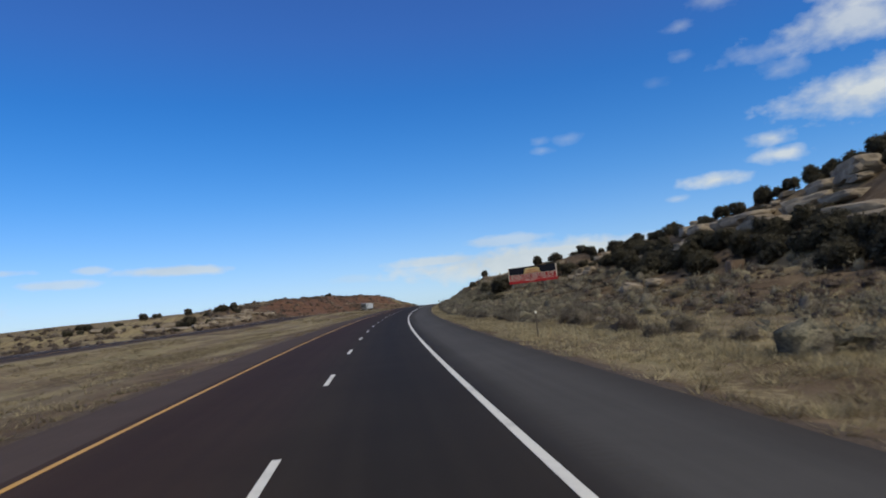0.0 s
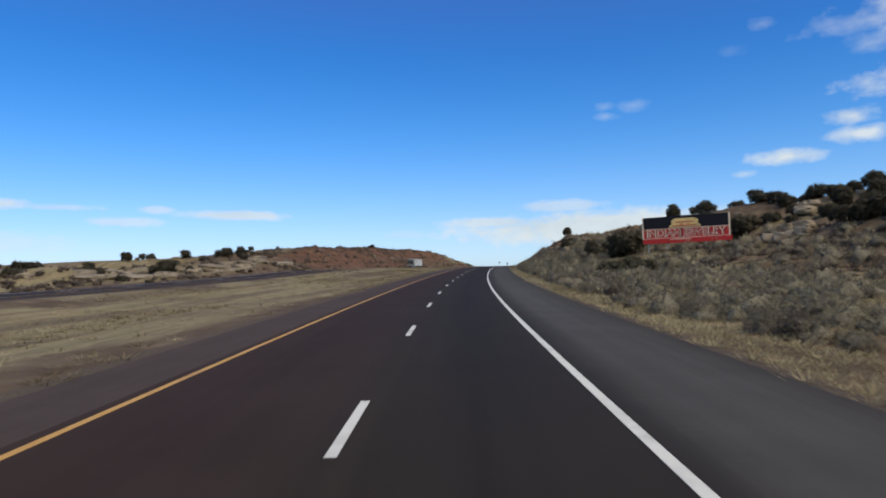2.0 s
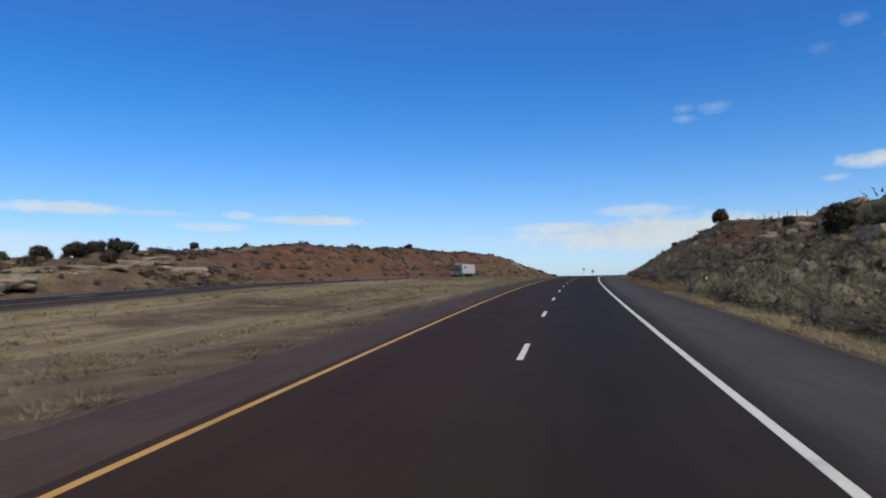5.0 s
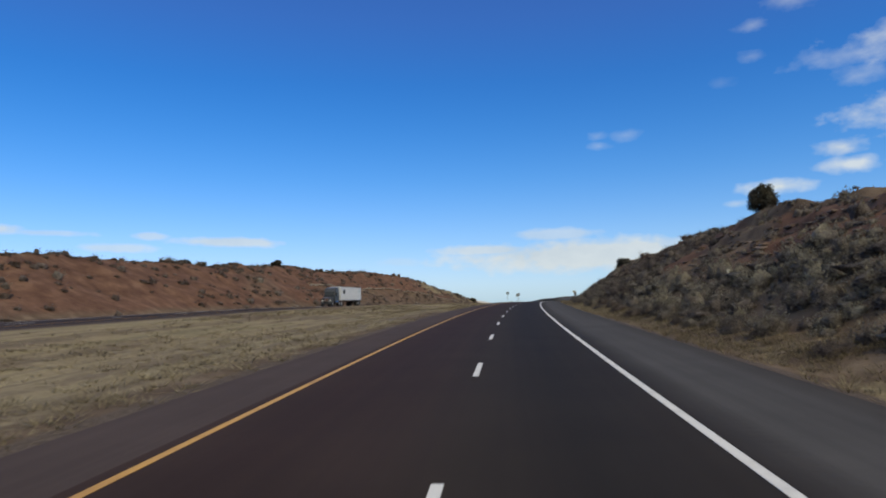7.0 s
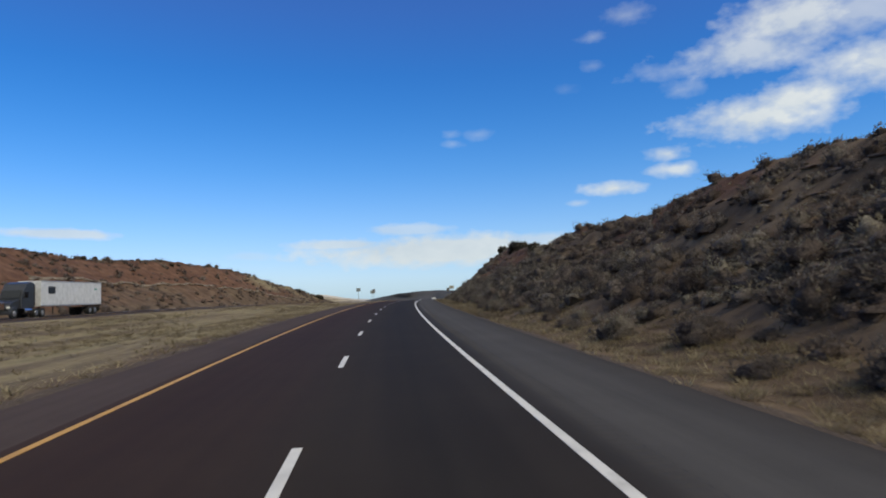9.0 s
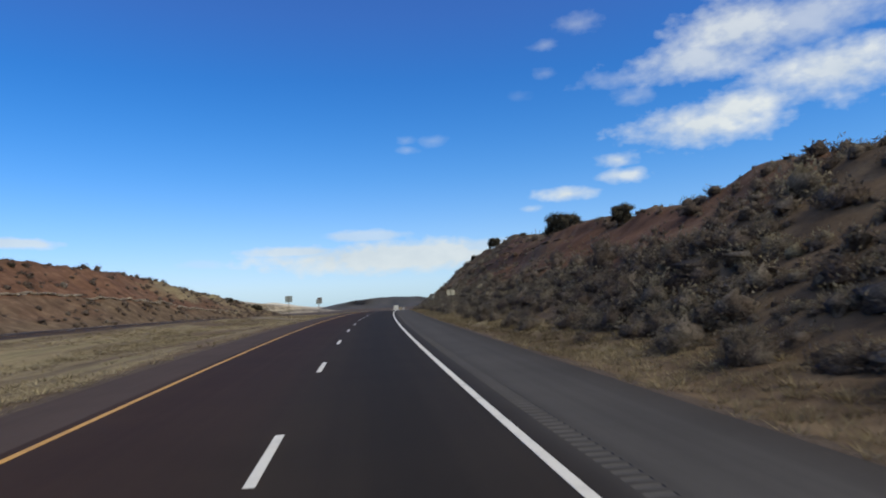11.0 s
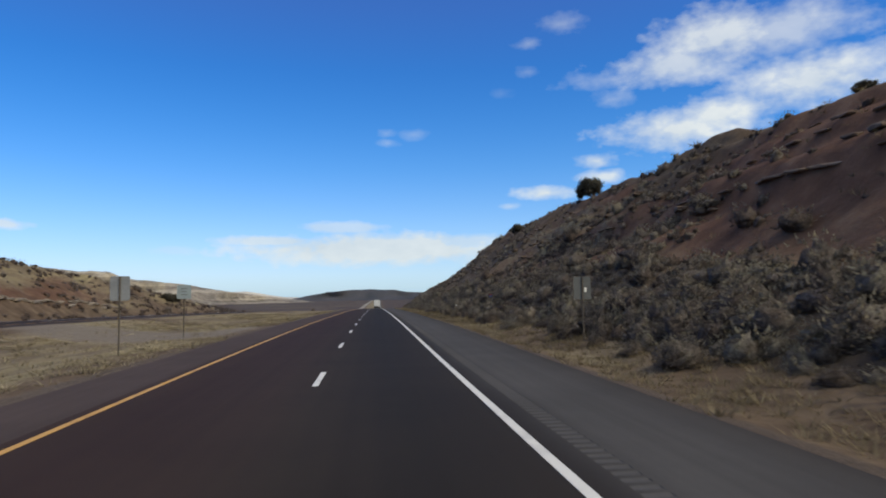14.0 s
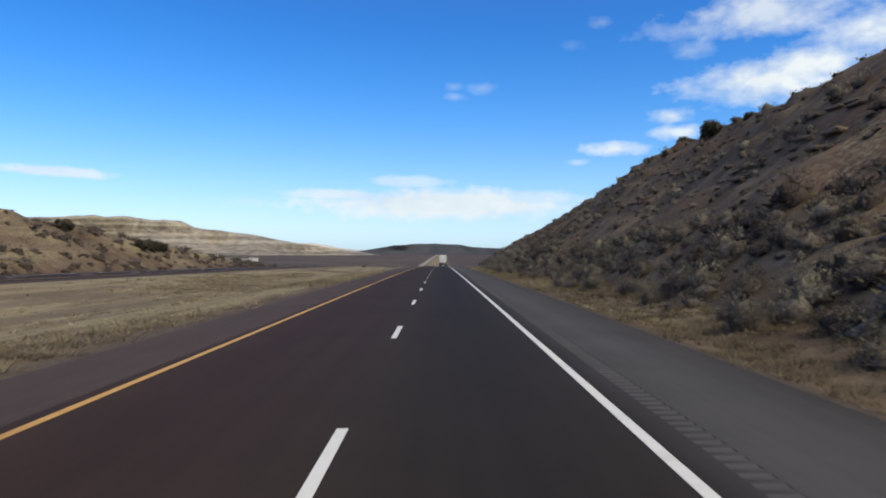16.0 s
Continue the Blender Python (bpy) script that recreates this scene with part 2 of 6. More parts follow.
def ground_height(s, u):
    """Height of the land over the road's level at s."""
    s, u = np.broadcast_arrays(np.asarray(s, float), np.asarray(u, float))
    tu, th, mu, mh = np.interp(s, RS, R_TOE_U), np.interp(s, RS, R_TOE_H), np.interp(s, RS, R_MID_U), np.interp(s, RS, R_MID_H)
    cu, ch = np.interp(s, RS, R_TOP_U), np.interp(s, RS, R_TOP_H)
    wob = 1.2 * vnoise(s / 23, s * 0 + 3, 11) * np.clip((s - 190) / 40, 0, 1)
    cu, mu = cu + wob, mu + wob * 0.7
    wz = np.interp(s, WS, W_H)
    lu, lh = -np.interp(s, LS, L_TOP_U), np.interp(s, LS, L_TOP_H)
    h = np.zeros(u.shape)

    def seg(u0, h0, u1, h1, smooth=True):
        q = np.clip((u - u0) / np.where(abs(u1 - u0) < 1e-6, 1e-6, u1 - u0), 0, 1)
        inside = (np.minimum(u0, u1) <= u) & (u < np.maximum(u0, u1))
        if smooth:
            q = q * q * (3 - 2 * q)
        np.copyto(h, h0 + (h1 - h0) * q, where=inside)

    one = np.ones(u.shape)
    seg(3.4 * one, -0.03 * one, 5.0 * one, -0.2 * one, False)
    seg(5.0 * one, -0.2 * one, tu, th)
    seg(tu, th, mu, mh, False)
    seg(mu, mh, cu, ch, False)
    seg(cu, ch, cu + 60, ch + 1.5)
    seg(cu + 60, ch + 1.5, cu + 500, ch + 6)
    np.copyto(h, ch + 6, where=u >= cu + 500)
    seg(-9.7 * one, -0.03 * one, -20 * one, wz * 0.5 - 0.75)
    seg(-20 * one, wz * 0.5 - 0.75, W_IN * one, wz - 0.03)
    seg(W_IN * one, wz - 0.05, W_OUT * one, wz - 0.05, False)
    seg(W_OUT * one, wz - 0.03, -51 * one, wz - 0.25)
    seg(-51 * one, wz - 0.25, lu, lh, False)
    seg(lu, lh, lu - 90, lh + 0.8)
    np.copyto(h, lh + 0.8, where=u <= lu - 90)
    # under the pavements
    np.copyto(h, -0.25, where=(u > -9.6) & (u < 3.3))
    np.copyto(h, wz - 0.25, where=(u > W_OUT + 0.1) & (u < W_IN - 0.1))
    # relief: gullies, strata and lumps away from the roads
    away = np.clip((u - tu) / 5, 0, 1) + np.clip((-51 - u) / 6, 0, 1)
    near = np.clip((u - 4.2) / 2, 0, 1) + np.clip((-10.5 - u) / 3, 0, 1) * np.clip((u - W_IN - 1) / 3, 0, 1)
    steep = np.clip((u - mu) / 3, 0, 1) * np.clip((cu + 3 - u) / 3, 0, 1)
    h = h + 0.55 * away * fbm(s / 9, u / 7, 3, 2) + 0.9 * away * vnoise(s / 34, u / 26, 8) * np.clip(abs(u) / 80, 0, 1)
    h = h + 0.2 * np.clip(away, 0, 1) * fbm(s / 2.6, u / 1.9, 2, 14) * (abs(u) < 90)
    h = h + 0.05 * np.clip(near, 0, 1) * fbm(s / 1.7, u / 1.4, 2, 5)
    gully = np.abs(vnoise(s / 6.5, u / 30, 21))
    h = h - 0.7 * steep * np.clip(0.35 - gully, 0, 1) * 2
    strata = h / 1.9 + 0.25 * vnoise(s / 14, u / 9, 31)
    fr = strata - np.floor(strata)
    rocky = np.clip(vnoise(s / 17, u / 11, 41) * 1.6 + 0.35, 0, 1) * np.clip((s - 205) / 20, 0, 1)
    h = h + steep * rocky * 0.9 * (np.clip(fr * 3.2, 0, 1) - fr)
    # one long ledge with a shaded face below it
    d = h - 7.4 - 0.3 * vnoise(s / 7, 0 * s, 33)
    run = np.clip((s - 408) / 14, 0, 1) * np.clip((505 - s) / 25, 0, 1) * np.clip((u - tu) / 4, 0, 1) * (u < cu)
    h = h + run * (0.6 + 0.3 * vnoise(s / 11, 0 * s, 35)) * np.clip(d / 0.5, -1, 1) * np.exp(-(d / 1.5) ** 2)
    # the plain falls away behind the first rise
    edge = np.interp(s, [240, 300], [0, 1]) * (lu - 12 + 106) - 106
    h = h - 6.0 * np.clip((edge - u) / 65, 0, 1) * np.clip((480 - s) / 100, 0, 1)
    # sandstone mounds beyond the westbound road
    mound = np.clip((s - 150) / 25, 0, 1) * np.clip((275 - s) / 25, 0, 1) * np.clip((-53 - u) / 4, 0, 1) * np.clip((u + 125) / 20, 0, 1)
    h = h + mound * 1.9 * np.clip(vnoise(s / 15, u / 9, 91) + 0.15, 0, 1)
    return h


def land(s, u, dz=0.0):
    s, u = np.asarray(s, float), np.asarray(u, float)
    return along(s, u, ground_height(s, u) + dz)


# ---------------------------------------------------------------- materials
def shader(name):
    m = bpy.data.materials.new(name)
    m.use_nodes = True
    nt = m.node_tree
    return m, nt, nt.nodes["Principled BSDF"]


def tex_noise(nt, scale, detail=5.0, rough=0.6, vector=None):
    n = nt.nodes.new("ShaderNodeTexNoise")
    n.inputs["Scale"].default_value, n.inputs["Detail"].default_value, n.inputs["Roughness"].default_value = scale, detail, rough
    if vector is None:
        g = nt.nodes.new("ShaderNodeNewGeometry")
        vector = g.outputs["Position"]
    nt.links.new(vector, n.inputs["Vector"])
    return n.outputs[0]


def ramp(nt, value, *stops):
    r = nt.nodes.new("ShaderNodeValToRGB")
    els = r.color_ramp.elements
    while len(els) < len(stops):
        els.new(0.5)
    for e, (p, c) in zip(els, stops):
        e.position, e.color = p, (*c, 1)
    nt.links.new(value, r.inputs[0])
    return r.outputs[0]


def mix_col(nt, fac, a, b, mode="MIX"):
    n = nt.nodes.new("ShaderNodeMix")
    n.data_type, n.blend_type = "RGBA", mode
    for k, v in ((0, fac), (6, a), (7, b)):
        if isinstance(v, (int, float)):
            n.inputs[k].default_value = v
        elif isinstance(v, tuple):
            n.inputs[k].default_value = (*v, 1)
        else:
            nt.links.new(v, n.inputs[k])
    return n.outputs[2]


def add_bump(nt, bsdf, height, strength=0.4, distance=0.02):
    b = nt.nodes.new("ShaderNodeBump")
    b.inputs["Strength"].default_value, b.inputs["Distance"].default_value = strength, distance
    nt.links.new(height, b.inputs["Height"])
    nt.links.new(b.outputs[0], bsdf.inputs["Normal"])


def speckled(name, dark, light, scale, rough=0.8, fine=60.0, metal=0.0, bump=0.3, distance=0.01, spread=(0.35, 0.65), random_tint=0.0):
    """A surface that wanders between two colours at two scales."""
    m, nt, b = shader(name)
    a = tex_noise(nt, scale)
    f = tex_noise(nt, fine, 3.0)
    col = ramp(nt, a, (spread[0], dark), (spread[1], light))
    col = mix_col(nt, 0.35, col, ramp(nt, f, (0.3, dark), (0.7, light)))
    if random_tint:
        info = nt.nodes.new("ShaderNodeObjectInfo")
        col = mix_col(nt, random_tint, col, ramp(nt, info.outputs["Random"], (0.0, (0.25, 0.25, 0.25)), (1.0, (1, 1, 1))), "MULTIPLY")
    nt.links.new(col, b.inputs["Base Color"])
    b.inputs["Roughness"].default_value, b.inputs["Metallic"].default_value = rough, metal
    if bump:
        add_bump(nt, b, f, bump, distance)
    return m


def asphalt(name, across, rough=0.8, gloss=0.05):
    """Road surface: aggregate, mottling and long streaks along the way; across: (metres right of the edge line, colour)."""
    m, nt, b = shader(name)
    at = nt.nodes.new("ShaderNodeAttribute")
    at.attribute_name = "su"
    sep = nt.nodes.new("ShaderNodeSeparateXYZ")
    nt.links.new(at.outputs["Vector"], sep.inputs[0])
    mp = nt.nodes.new("ShaderNodeMapping")
    mp.inputs["Scale"].default_value = (0.03, 2.4, 1)
    nt.links.new(at.outputs["Vector"], mp.inputs["Vector"])
    streak = tex_noise(nt, 1.0, 4.0, 0.6, mp.outputs[0])
    blot = tex_noise(nt, 0.35, 4.0, 0.6)
    grit = tex_noise(nt, 140.0, 2.0, 0.7)
    lo, hi = across[0][0], across[-1][0]
    if hi > lo:
        place = nt.nodes.new("ShaderNodeMapRange")
        place.inputs["From Min"].default_value, place.inputs["From Max"].default_value = lo, hi
        nt.links.new(sep.outputs[1], place.inputs["Value"])
        col = ramp(nt, place.outputs[0], *[((u - lo) / (hi - lo), c) for u, c in across])
    else:
        col = mix_col(nt, 0.0, across[0][1], across[0][1])
    col = mix_col(nt, 0.6, col, ramp(nt, streak, (0.3, (0.72, 0.72, 0.74)), (0.7, (1.0, 1.0, 1.0))), "MULTIPLY")
    col = mix_col(nt, 0.6, col, ramp(nt, blot, (0.32, (0.74, 0.74, 0.74)), (0.68, (1.0, 0.99, 0.98))), "MULTIPLY")
    col = mix_col(nt, 0.5, col, ramp(nt, grit, (0.3, (0.5, 0.5, 0.5)), (0.7, (1.0, 1.0, 1.0))), "MULTIPLY")
    nt.links.new(col, b.inputs["Base Color"])
    b.inputs["Roughness"].default_value = rough
    b.inputs["Specular IOR Level"].default_value = gloss
    add_bump(nt, b, grit, 0.35, 0.004)
    return m


def leaves(name, stops, rough=0.85, through=0.0, soft_round=False, vary=0.22, grain_scale=9.0):
    """Foliage coloured by tint: each plant's own tone, plus shrubs' and trees' painted light."""
    m, nt, b = shader(name)
    at = nt.nodes.new("ShaderNodeAttribute")
    at.attribute_name = "tint"
    col = ramp(nt, at.outputs["Fac"], *stops)
    geo = nt.nodes.new("ShaderNodeNewGeometry")
    isl = nt.nodes.new("ShaderNodeMapRange")
    isl.inputs["To Min"].default_value, isl.inputs["To Max"].default_value = 1 - vary, 1 + vary
    nt.links.new(geo.outputs["Random Per Island"], isl.inputs["Value"])
    vm = nt.nodes.new("ShaderNodeVectorMath")
    vm.operation = "SCALE"
    nt.links.new(col, vm.inputs[0])
    nt.links.new(isl.outputs[0], vm.inputs["Scale"])
    leafy = vm.outputs[0]
    if soft_round:
        grain = tex_noise(nt, grain_scale, 4.0, 0.75)
        leafy = mix_col(nt, 1.0, leafy, ramp(nt, grain, (0.34, (0.55, 0.54, 0.54)), (0.5, (0.95, 0.95, 0.95)), (0.66, (1.5, 1.5, 1.47))), "MULTIPLY")
    nt.links.new(leafy, b.inputs["Base Color"])
    b.inputs["Roughness"].default_value = rough
    b.inputs["Specular IOR Level"].default_value = 0.1
    if soft_round:
        # a plant's own rounded form shades its leaves
        rn = nt.nodes.new("ShaderNodeAttribute")
        rn.attribute_name = "round"
        vt = nt.nodes.new("ShaderNodeVectorTransform")
        vt.vector_type, vt.convert_from, vt.convert_to = "NORMAL", "OBJECT", "WORLD"
        nt.links.new(rn.outputs["Vector"], vt.inputs[0])
        bp = nt.nodes.new("ShaderNodeBump")
        bp.inputs["Strength"].default_value, bp.inputs["Distance"].default_value = 1.0, 0.7 / grain_scale
        nt.links.new(grain, bp.inputs["Height"])
        nt.links.new(vt.outputs[0], bp.inputs["Normal"])
        nt.links.new(bp.outputs[0], b.inputs["Normal"])
    if through:
        tl = nt.nodes.new("ShaderNodeBsdfTranslucent")
        nt.links.new(leafy, tl.inputs["Color"])
        mx = nt.nodes.new("ShaderNodeMixShader")
        mx.inputs[0].default_value = through
        nt.links.new(b.outputs[0], mx.inputs[1])
        nt.links.new(tl.outputs[0], mx.inputs[2])
        nt.links.new(mx.outputs[0], nt.nodes["Material Output"].inputs["Surface"])
    return m


def plain(name, colour, rough=0.5, metal=0.0, wear=0.12, gloss=0.5):
    """Paint, rubber or metal with faint dirt."""
    m, nt, b = shader(name)
    n = tex_noise(nt, 1.7)
    lo = tuple(c * (1 - 2 * wear) for c in colour)
    nt.links.new(ramp(nt, n, (0.3, lo), (0.62, colour)), b.inputs["Base Color"])
    b.inputs["Roughness"].default_value, b.inputs["Metallic"].default_value = rough, metal
    b.inputs["Specular IOR Level"].default_value = gloss
    return m


def ground_material():
    m, nt, b = shader("desert_soil")
    zone = nt.nodes.new("ShaderNodeAttribute")
    zone.attribute_name = "zone"
    sep = nt.nodes.new("ShaderNodeSeparateColor")
    nt.links.new(zone.outputs["Color"], sep.inputs[0])
    red, grass, gravel = sep.outputs
    big, mid, fine, grit = tex_noise(nt, 0.05), tex_noise(nt, 0.45), tex_noise(nt, 3.0), tex_noise(nt, 24.0, 3.0)
    soil = ramp(nt, mid, (0.3, (0.088, 0.061, 0.043)), (0.5, (0.14, 0.1, 0.069)), (0.7, (0.215, 0.16, 0.11)))
    redsoil = ramp(nt, mid, (0.3, (0.092, 0.049, 0.034)), (0.52, (0.152, 0.083, 0.056)), (0.7, (0.215, 0.126, 0.084)))
    straw = ramp(nt, fine, (0.35, (0.1, 0.078, 0.052)), (0.5, (0.23, 0.185, 0.118)), (0.64, (0.36, 0.3, 0.195)))
    green = ramp(nt, mid, (0.42, (0.3, 0.24, 0.145)), (0.6, (0.17, 0.145, 0.09)))
    straw = mix_col(nt, 0.4, straw, green)
    # mown streaks along the road
    at = nt.nodes.new("ShaderNodeAttribute")
    at.attribute_name = "su"
    mp = nt.nodes.new("ShaderNodeMapping")
    mp.inputs["Scale"].default_value = (0.035, 0.42, 1)
    nt.links.new(at.outputs["Vector"], mp.inputs["Vector"])
    streak = tex_noise(nt, 1.0, 5.0, 0.62, mp.outputs[0])
    straw = mix_col(nt, 0.6, straw, ramp(nt, streak, (0.3, (0.11, 0.08, 0.06)), (0.44, (0.165, 0.125, 0.088)), (0.53, (0.34, 0.275, 0.165)), (0.6, (0.27, 0.235, 0.13)), (0.68, (0.14, 0.11, 0.08))))
    stones = ramp(nt, grit, (0.3, (0.055, 0.042, 0.034)), (0.7, (0.165, 0.13, 0.105)))

    def mask(v, lo, hi, k=0.5):
        a = nt.nodes.new("ShaderNodeMath")
        a.operation = "MULTIPLY_ADD"
        nt.links.new(fine, a.inputs[0])
        a.inputs[1].default_value, a.inputs[2].default_value = k, -k / 2
        s = nt.nodes.new("ShaderNodeMath")
        s.operation = "ADD"
        nt.links.new(v, s.inputs[0])
        nt.links.new(a.outputs[0], s.inputs[1])
        r = nt.nodes.new("ShaderNodeMapRange")
        r.interpolation_type = "SMOOTHSTEP"
        r.inputs["From Min"].default_value, r.inputs["From Max"].default_value = lo, hi
        nt.links.new(s.outputs[0], r.inputs["Value"])
        return r.outputs[0]

    col = mix_col(nt, mask(red, 0.25, 0.75), soil, redsoil)
    col = mix_col(nt, mask(grass, 0.3, 0.7, 0.9), col, straw)
    far = nt.nodes.new("ShaderNodeAttribute")
    far.attribute_name = "scrub"
    col = mix_col(nt, far.outputs["Fac"], col, ramp(nt, mid, (0.35, (0.07, 0.055, 0.052)), (0.65, (0.115, 0.09, 0.08))))
    col = mix_col(nt, mask(gravel, 0.35, 0.65, 0.4), col, stones)
    bare = nt.nodes.new("ShaderNodeAttribute")
    bare.attribute_name = "bare"
    col = mix_col(nt, bare.outputs["Fac"], col, ramp(nt, fine, (0.3, (0.17, 0.14, 0.115)), (0.7, (0.27, 0.23, 0.19))))
    col = mix_col(nt, 0.3, col, ramp(nt, grit, (0.25, (0.35, 0.33, 0.3)), (0.7, (1, 1, 1))), "MULTIPLY")
    col = mix_col(nt, 0.35, col, ramp(nt, big, (0.35, (0.6, 0.57, 0.55)), (0.62, (1, 1, 1))), "MULTIPLY")
    nt.links.new(col, b.inputs["Base Color"])
    b.inputs["Roughness"].default_value = 0.95
    b.inputs["Specular IOR Level"].default_value = 0.1
    add_bump(nt, b, fine, 0.6, 0.12)
    return m


M_GROUND = ground_material()
M_LANE = asphalt("dark_asphalt", ((-7.9, (0.062, 0.04, 0.0324)), (-6.4, (0.052, 0.0325, 0.0268)), (-4.6, (0.053, 0.036, 0.0295)), (-3.4, (0.046, 0.036, 0.0293)), (-1.8, (0.034, 0.0288, 0.0258)), (-0.3, (0.041, 0.0343, 0.0305)), (0.08, (0.044, 0.038, 0.035)), (0.5, (0.061, 0.056, 0.0545))))
M_LANE_W = asphalt("dark_westbound_asphalt", ((0, (0.05, 0.038, 0.034)),))
M_PALE_ROAD = asphalt("pale_worn_concrete", ((0, (0.36, 0.33, 0.28)),), 0.9)
M_SHOULDER = asphalt("grey_asphalt", ((0.4, (0.061, 0.056, 0.0545)), (1.05, (0.098, 0.093, 0.092)), (1.5, (0.1, 0.095, 0.094)), (2.6, (0.092, 0.087, 0.086)), (3.5, (0.07, 0.063, 0.06))), 0.88)
M_GROOVE = asphalt("milled_asphalt", ((0, (0.108, 0.104, 0.105)),), 0.9)
M_SHOULDER_L = asphalt("brown_asphalt", ((0, (0.096, 0.072, 0.066)),), 0.88)
M_WHITE_LINE = speckled("white_road_paint", (0.44, 0.42, 0.385), (0.74, 0.715, 0.66), 1.3, 0.6, 45.0, spread=(0.25, 0.5))
M_YELLOW_LINE = speckled("yellow_road_paint", (0.34, 0.17, 0.035), (0.62, 0.34, 0.07), 1.1, 0.6, 45.0, spread=(0.25, 0.5))
M_ROCK = speckled("sandstone", (0.165, 0.13, 0.1), (0.36, 0.3, 0.235), 0.7, 0.95, 9.0, bump=0.7, distance=0.06, random_tint=0.35)
M_ROCK_DARK = speckled("brown_sandstone", (0.10, 0.066, 0.048), (0.27, 0.19, 0.14), 0.8, 0.95, 8.0, bump=0.7, distance=0.06, random_tint=0.35)
M_SAGE = leaves("sagebrush_leaves", ((0.0, (0.112, 0.087, 0.077)), (0.3, (0.146, 0.12, 0.108)), (0.6, (0.19, 0.166, 0.148)), (0.85, (0.235, 0.21, 0.168)), (1.0, (0.3, 0.272, 0.205))), through=0.35, soft_round=True, vary=0.2, grain_scale=12.0)
M_GRASS = leaves("dry_grass", ((0.0, (0.135, 0.108, 0.07)), (0.4, (0.24, 0.197, 0.127)), (0.75, (0.345, 0.29, 0.185)), (1.0, (0.45, 0.385, 0.25))), through=0.4)
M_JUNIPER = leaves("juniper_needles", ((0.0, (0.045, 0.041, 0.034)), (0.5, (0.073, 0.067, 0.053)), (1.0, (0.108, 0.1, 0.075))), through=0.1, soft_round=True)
M_BARK = speckled("juniper_bark", (0.07, 0.05, 0.035), (0.17, 0.13, 0.095), 4.0, 0.95, 30.0, bump=0.8, distance=0.03)


# ---------------------------------------------------------------- mesh helpers
def mesh_data(name, verts, faces, mats=(), smooth=False, uvs=None):
    me = bpy.data.meshes.new(name)
    me.from_pydata([tuple(map(float, v)) for v in verts], [], [tuple(int(i) for i in f) for f in faces])
    for m in mats:
        me.materials.append(m)
    if smooth:
        me.polygons.foreach_set("use_smooth", [True] * len(me.polygons))
    me.update()
    return me


def fast_mesh(name, verts, tris, mat, tint=None, smooth=False, rounded=None):
    """A big mesh of triangles from arrays, with a tint for each vertex."""
    me = bpy.data.meshes.new(name)
    n, f = len(verts), len(tris)
    me.vertices.add(n)
    me.vertices.foreach_set("co", np.asarray(verts, np.float32).ravel())
    me.loops.add(3 * f)
    me.loops.foreach_set("vertex_index", np.asarray(tris, np.int32).ravel())
    me.polygons.add(f)
    me.polygons.foreach_set("loop_start", np.arange(0, 3 * f, 3, dtype=np.int32))
    if smooth:
        me.polygons.foreach_set("use_smooth", np.ones(f, bool))
    me.materials.append(mat)
    if tint is not None:
        a = me.attributes.new("tint", "FLOAT", "POINT")
        a.data.foreach_set("value", np.asarray(tint, np.float32))
    if rounded is not None:
        a = me.attributes.new("round", "FLOAT_VECTOR", "POINT")
        a.data.foreach_set("vector", np.asarray(rounded, np.float32).ravel())
    me.update(calc_edges=True)
    me.validate()
    return me


def grid_faces(rows, cols):
    i = np.arange(rows - 1)[:, None] * cols + np.arange(cols - 1)[None, :]
    return np.stack([i, i + 1, i + cols + 1, i + cols], -1).reshape(-1, 4)


def part(name, bm, mat, parent, label=""):
    """Links a bmesh or a mesh as one object under a thing or part."""
    if isinstance(bm, bmesh.types.BMesh):
        me = bpy.data.meshes.new(name)
        bm.to_mesh(me)
        bm.free()
        me.materials.append(mat)
    else:
        me = bm
    ob = new(name, me)
    ob.parent = parent
    if label:
        ob["label"] = label
    return ob


def box_bm(size, centre=(0, 0, 0), bevel=0.0, segments=1):
    bm = bmesh.new()
    bmesh.ops.create_cube(bm, size=1.0, matrix=Matrix.Translation(centre) @ Matrix.Diagonal((*size, 1)))
    if bevel:
        bmesh.ops.bevel(bm, geom=bm.edges[:], offset=bevel, segments=segments, affect="EDGES", profile=0.5)
    return bm


def cyl_bm(r0, r1, length, m=None, sides=14, bevel=0.0):
    """A cylinder or cone from the origin up z, then moved by m."""
    bm = bmesh.new()
    bmesh.ops.create_cone(bm, cap_ends=True, segments=sides, radius1=r0, radius2=r1, depth=length, matrix=Matrix.Translation((0, 0, length / 2)))
    if bevel:
        rim = [e for e in bm.edges if any(len(f.verts) > 4 for f in e.link_faces)]
        bmesh.ops.bevel(bm, geom=rim, offset=bevel, segments=2, affect="EDGES", profile=0.5)
    if m is not None:
        bmesh.ops.transform(bm, matrix=m, verts=bm.verts[:])
    return bm


# ---------------------------------------------------------------- ground
def ledge_height(s):
    return np.interp(s, [395, 450, 480, 530, 575], [5.6, 6.0, 5.2, 3.0, 1.2])


def ledge_u(s):
    """Where the sandstone ledge crops out on the slope beyond the westbound road."""
    wz, lu, lh = np.interp(s, WS, W_H) - 0.25, -np.interp(s, LS, L_TOP_U), np.interp(s, LS, L_TOP_H)
    return -51 + (lu + 51) * np.clip((ledge_height(s) - wz) / (lh - wz), 0, 1)


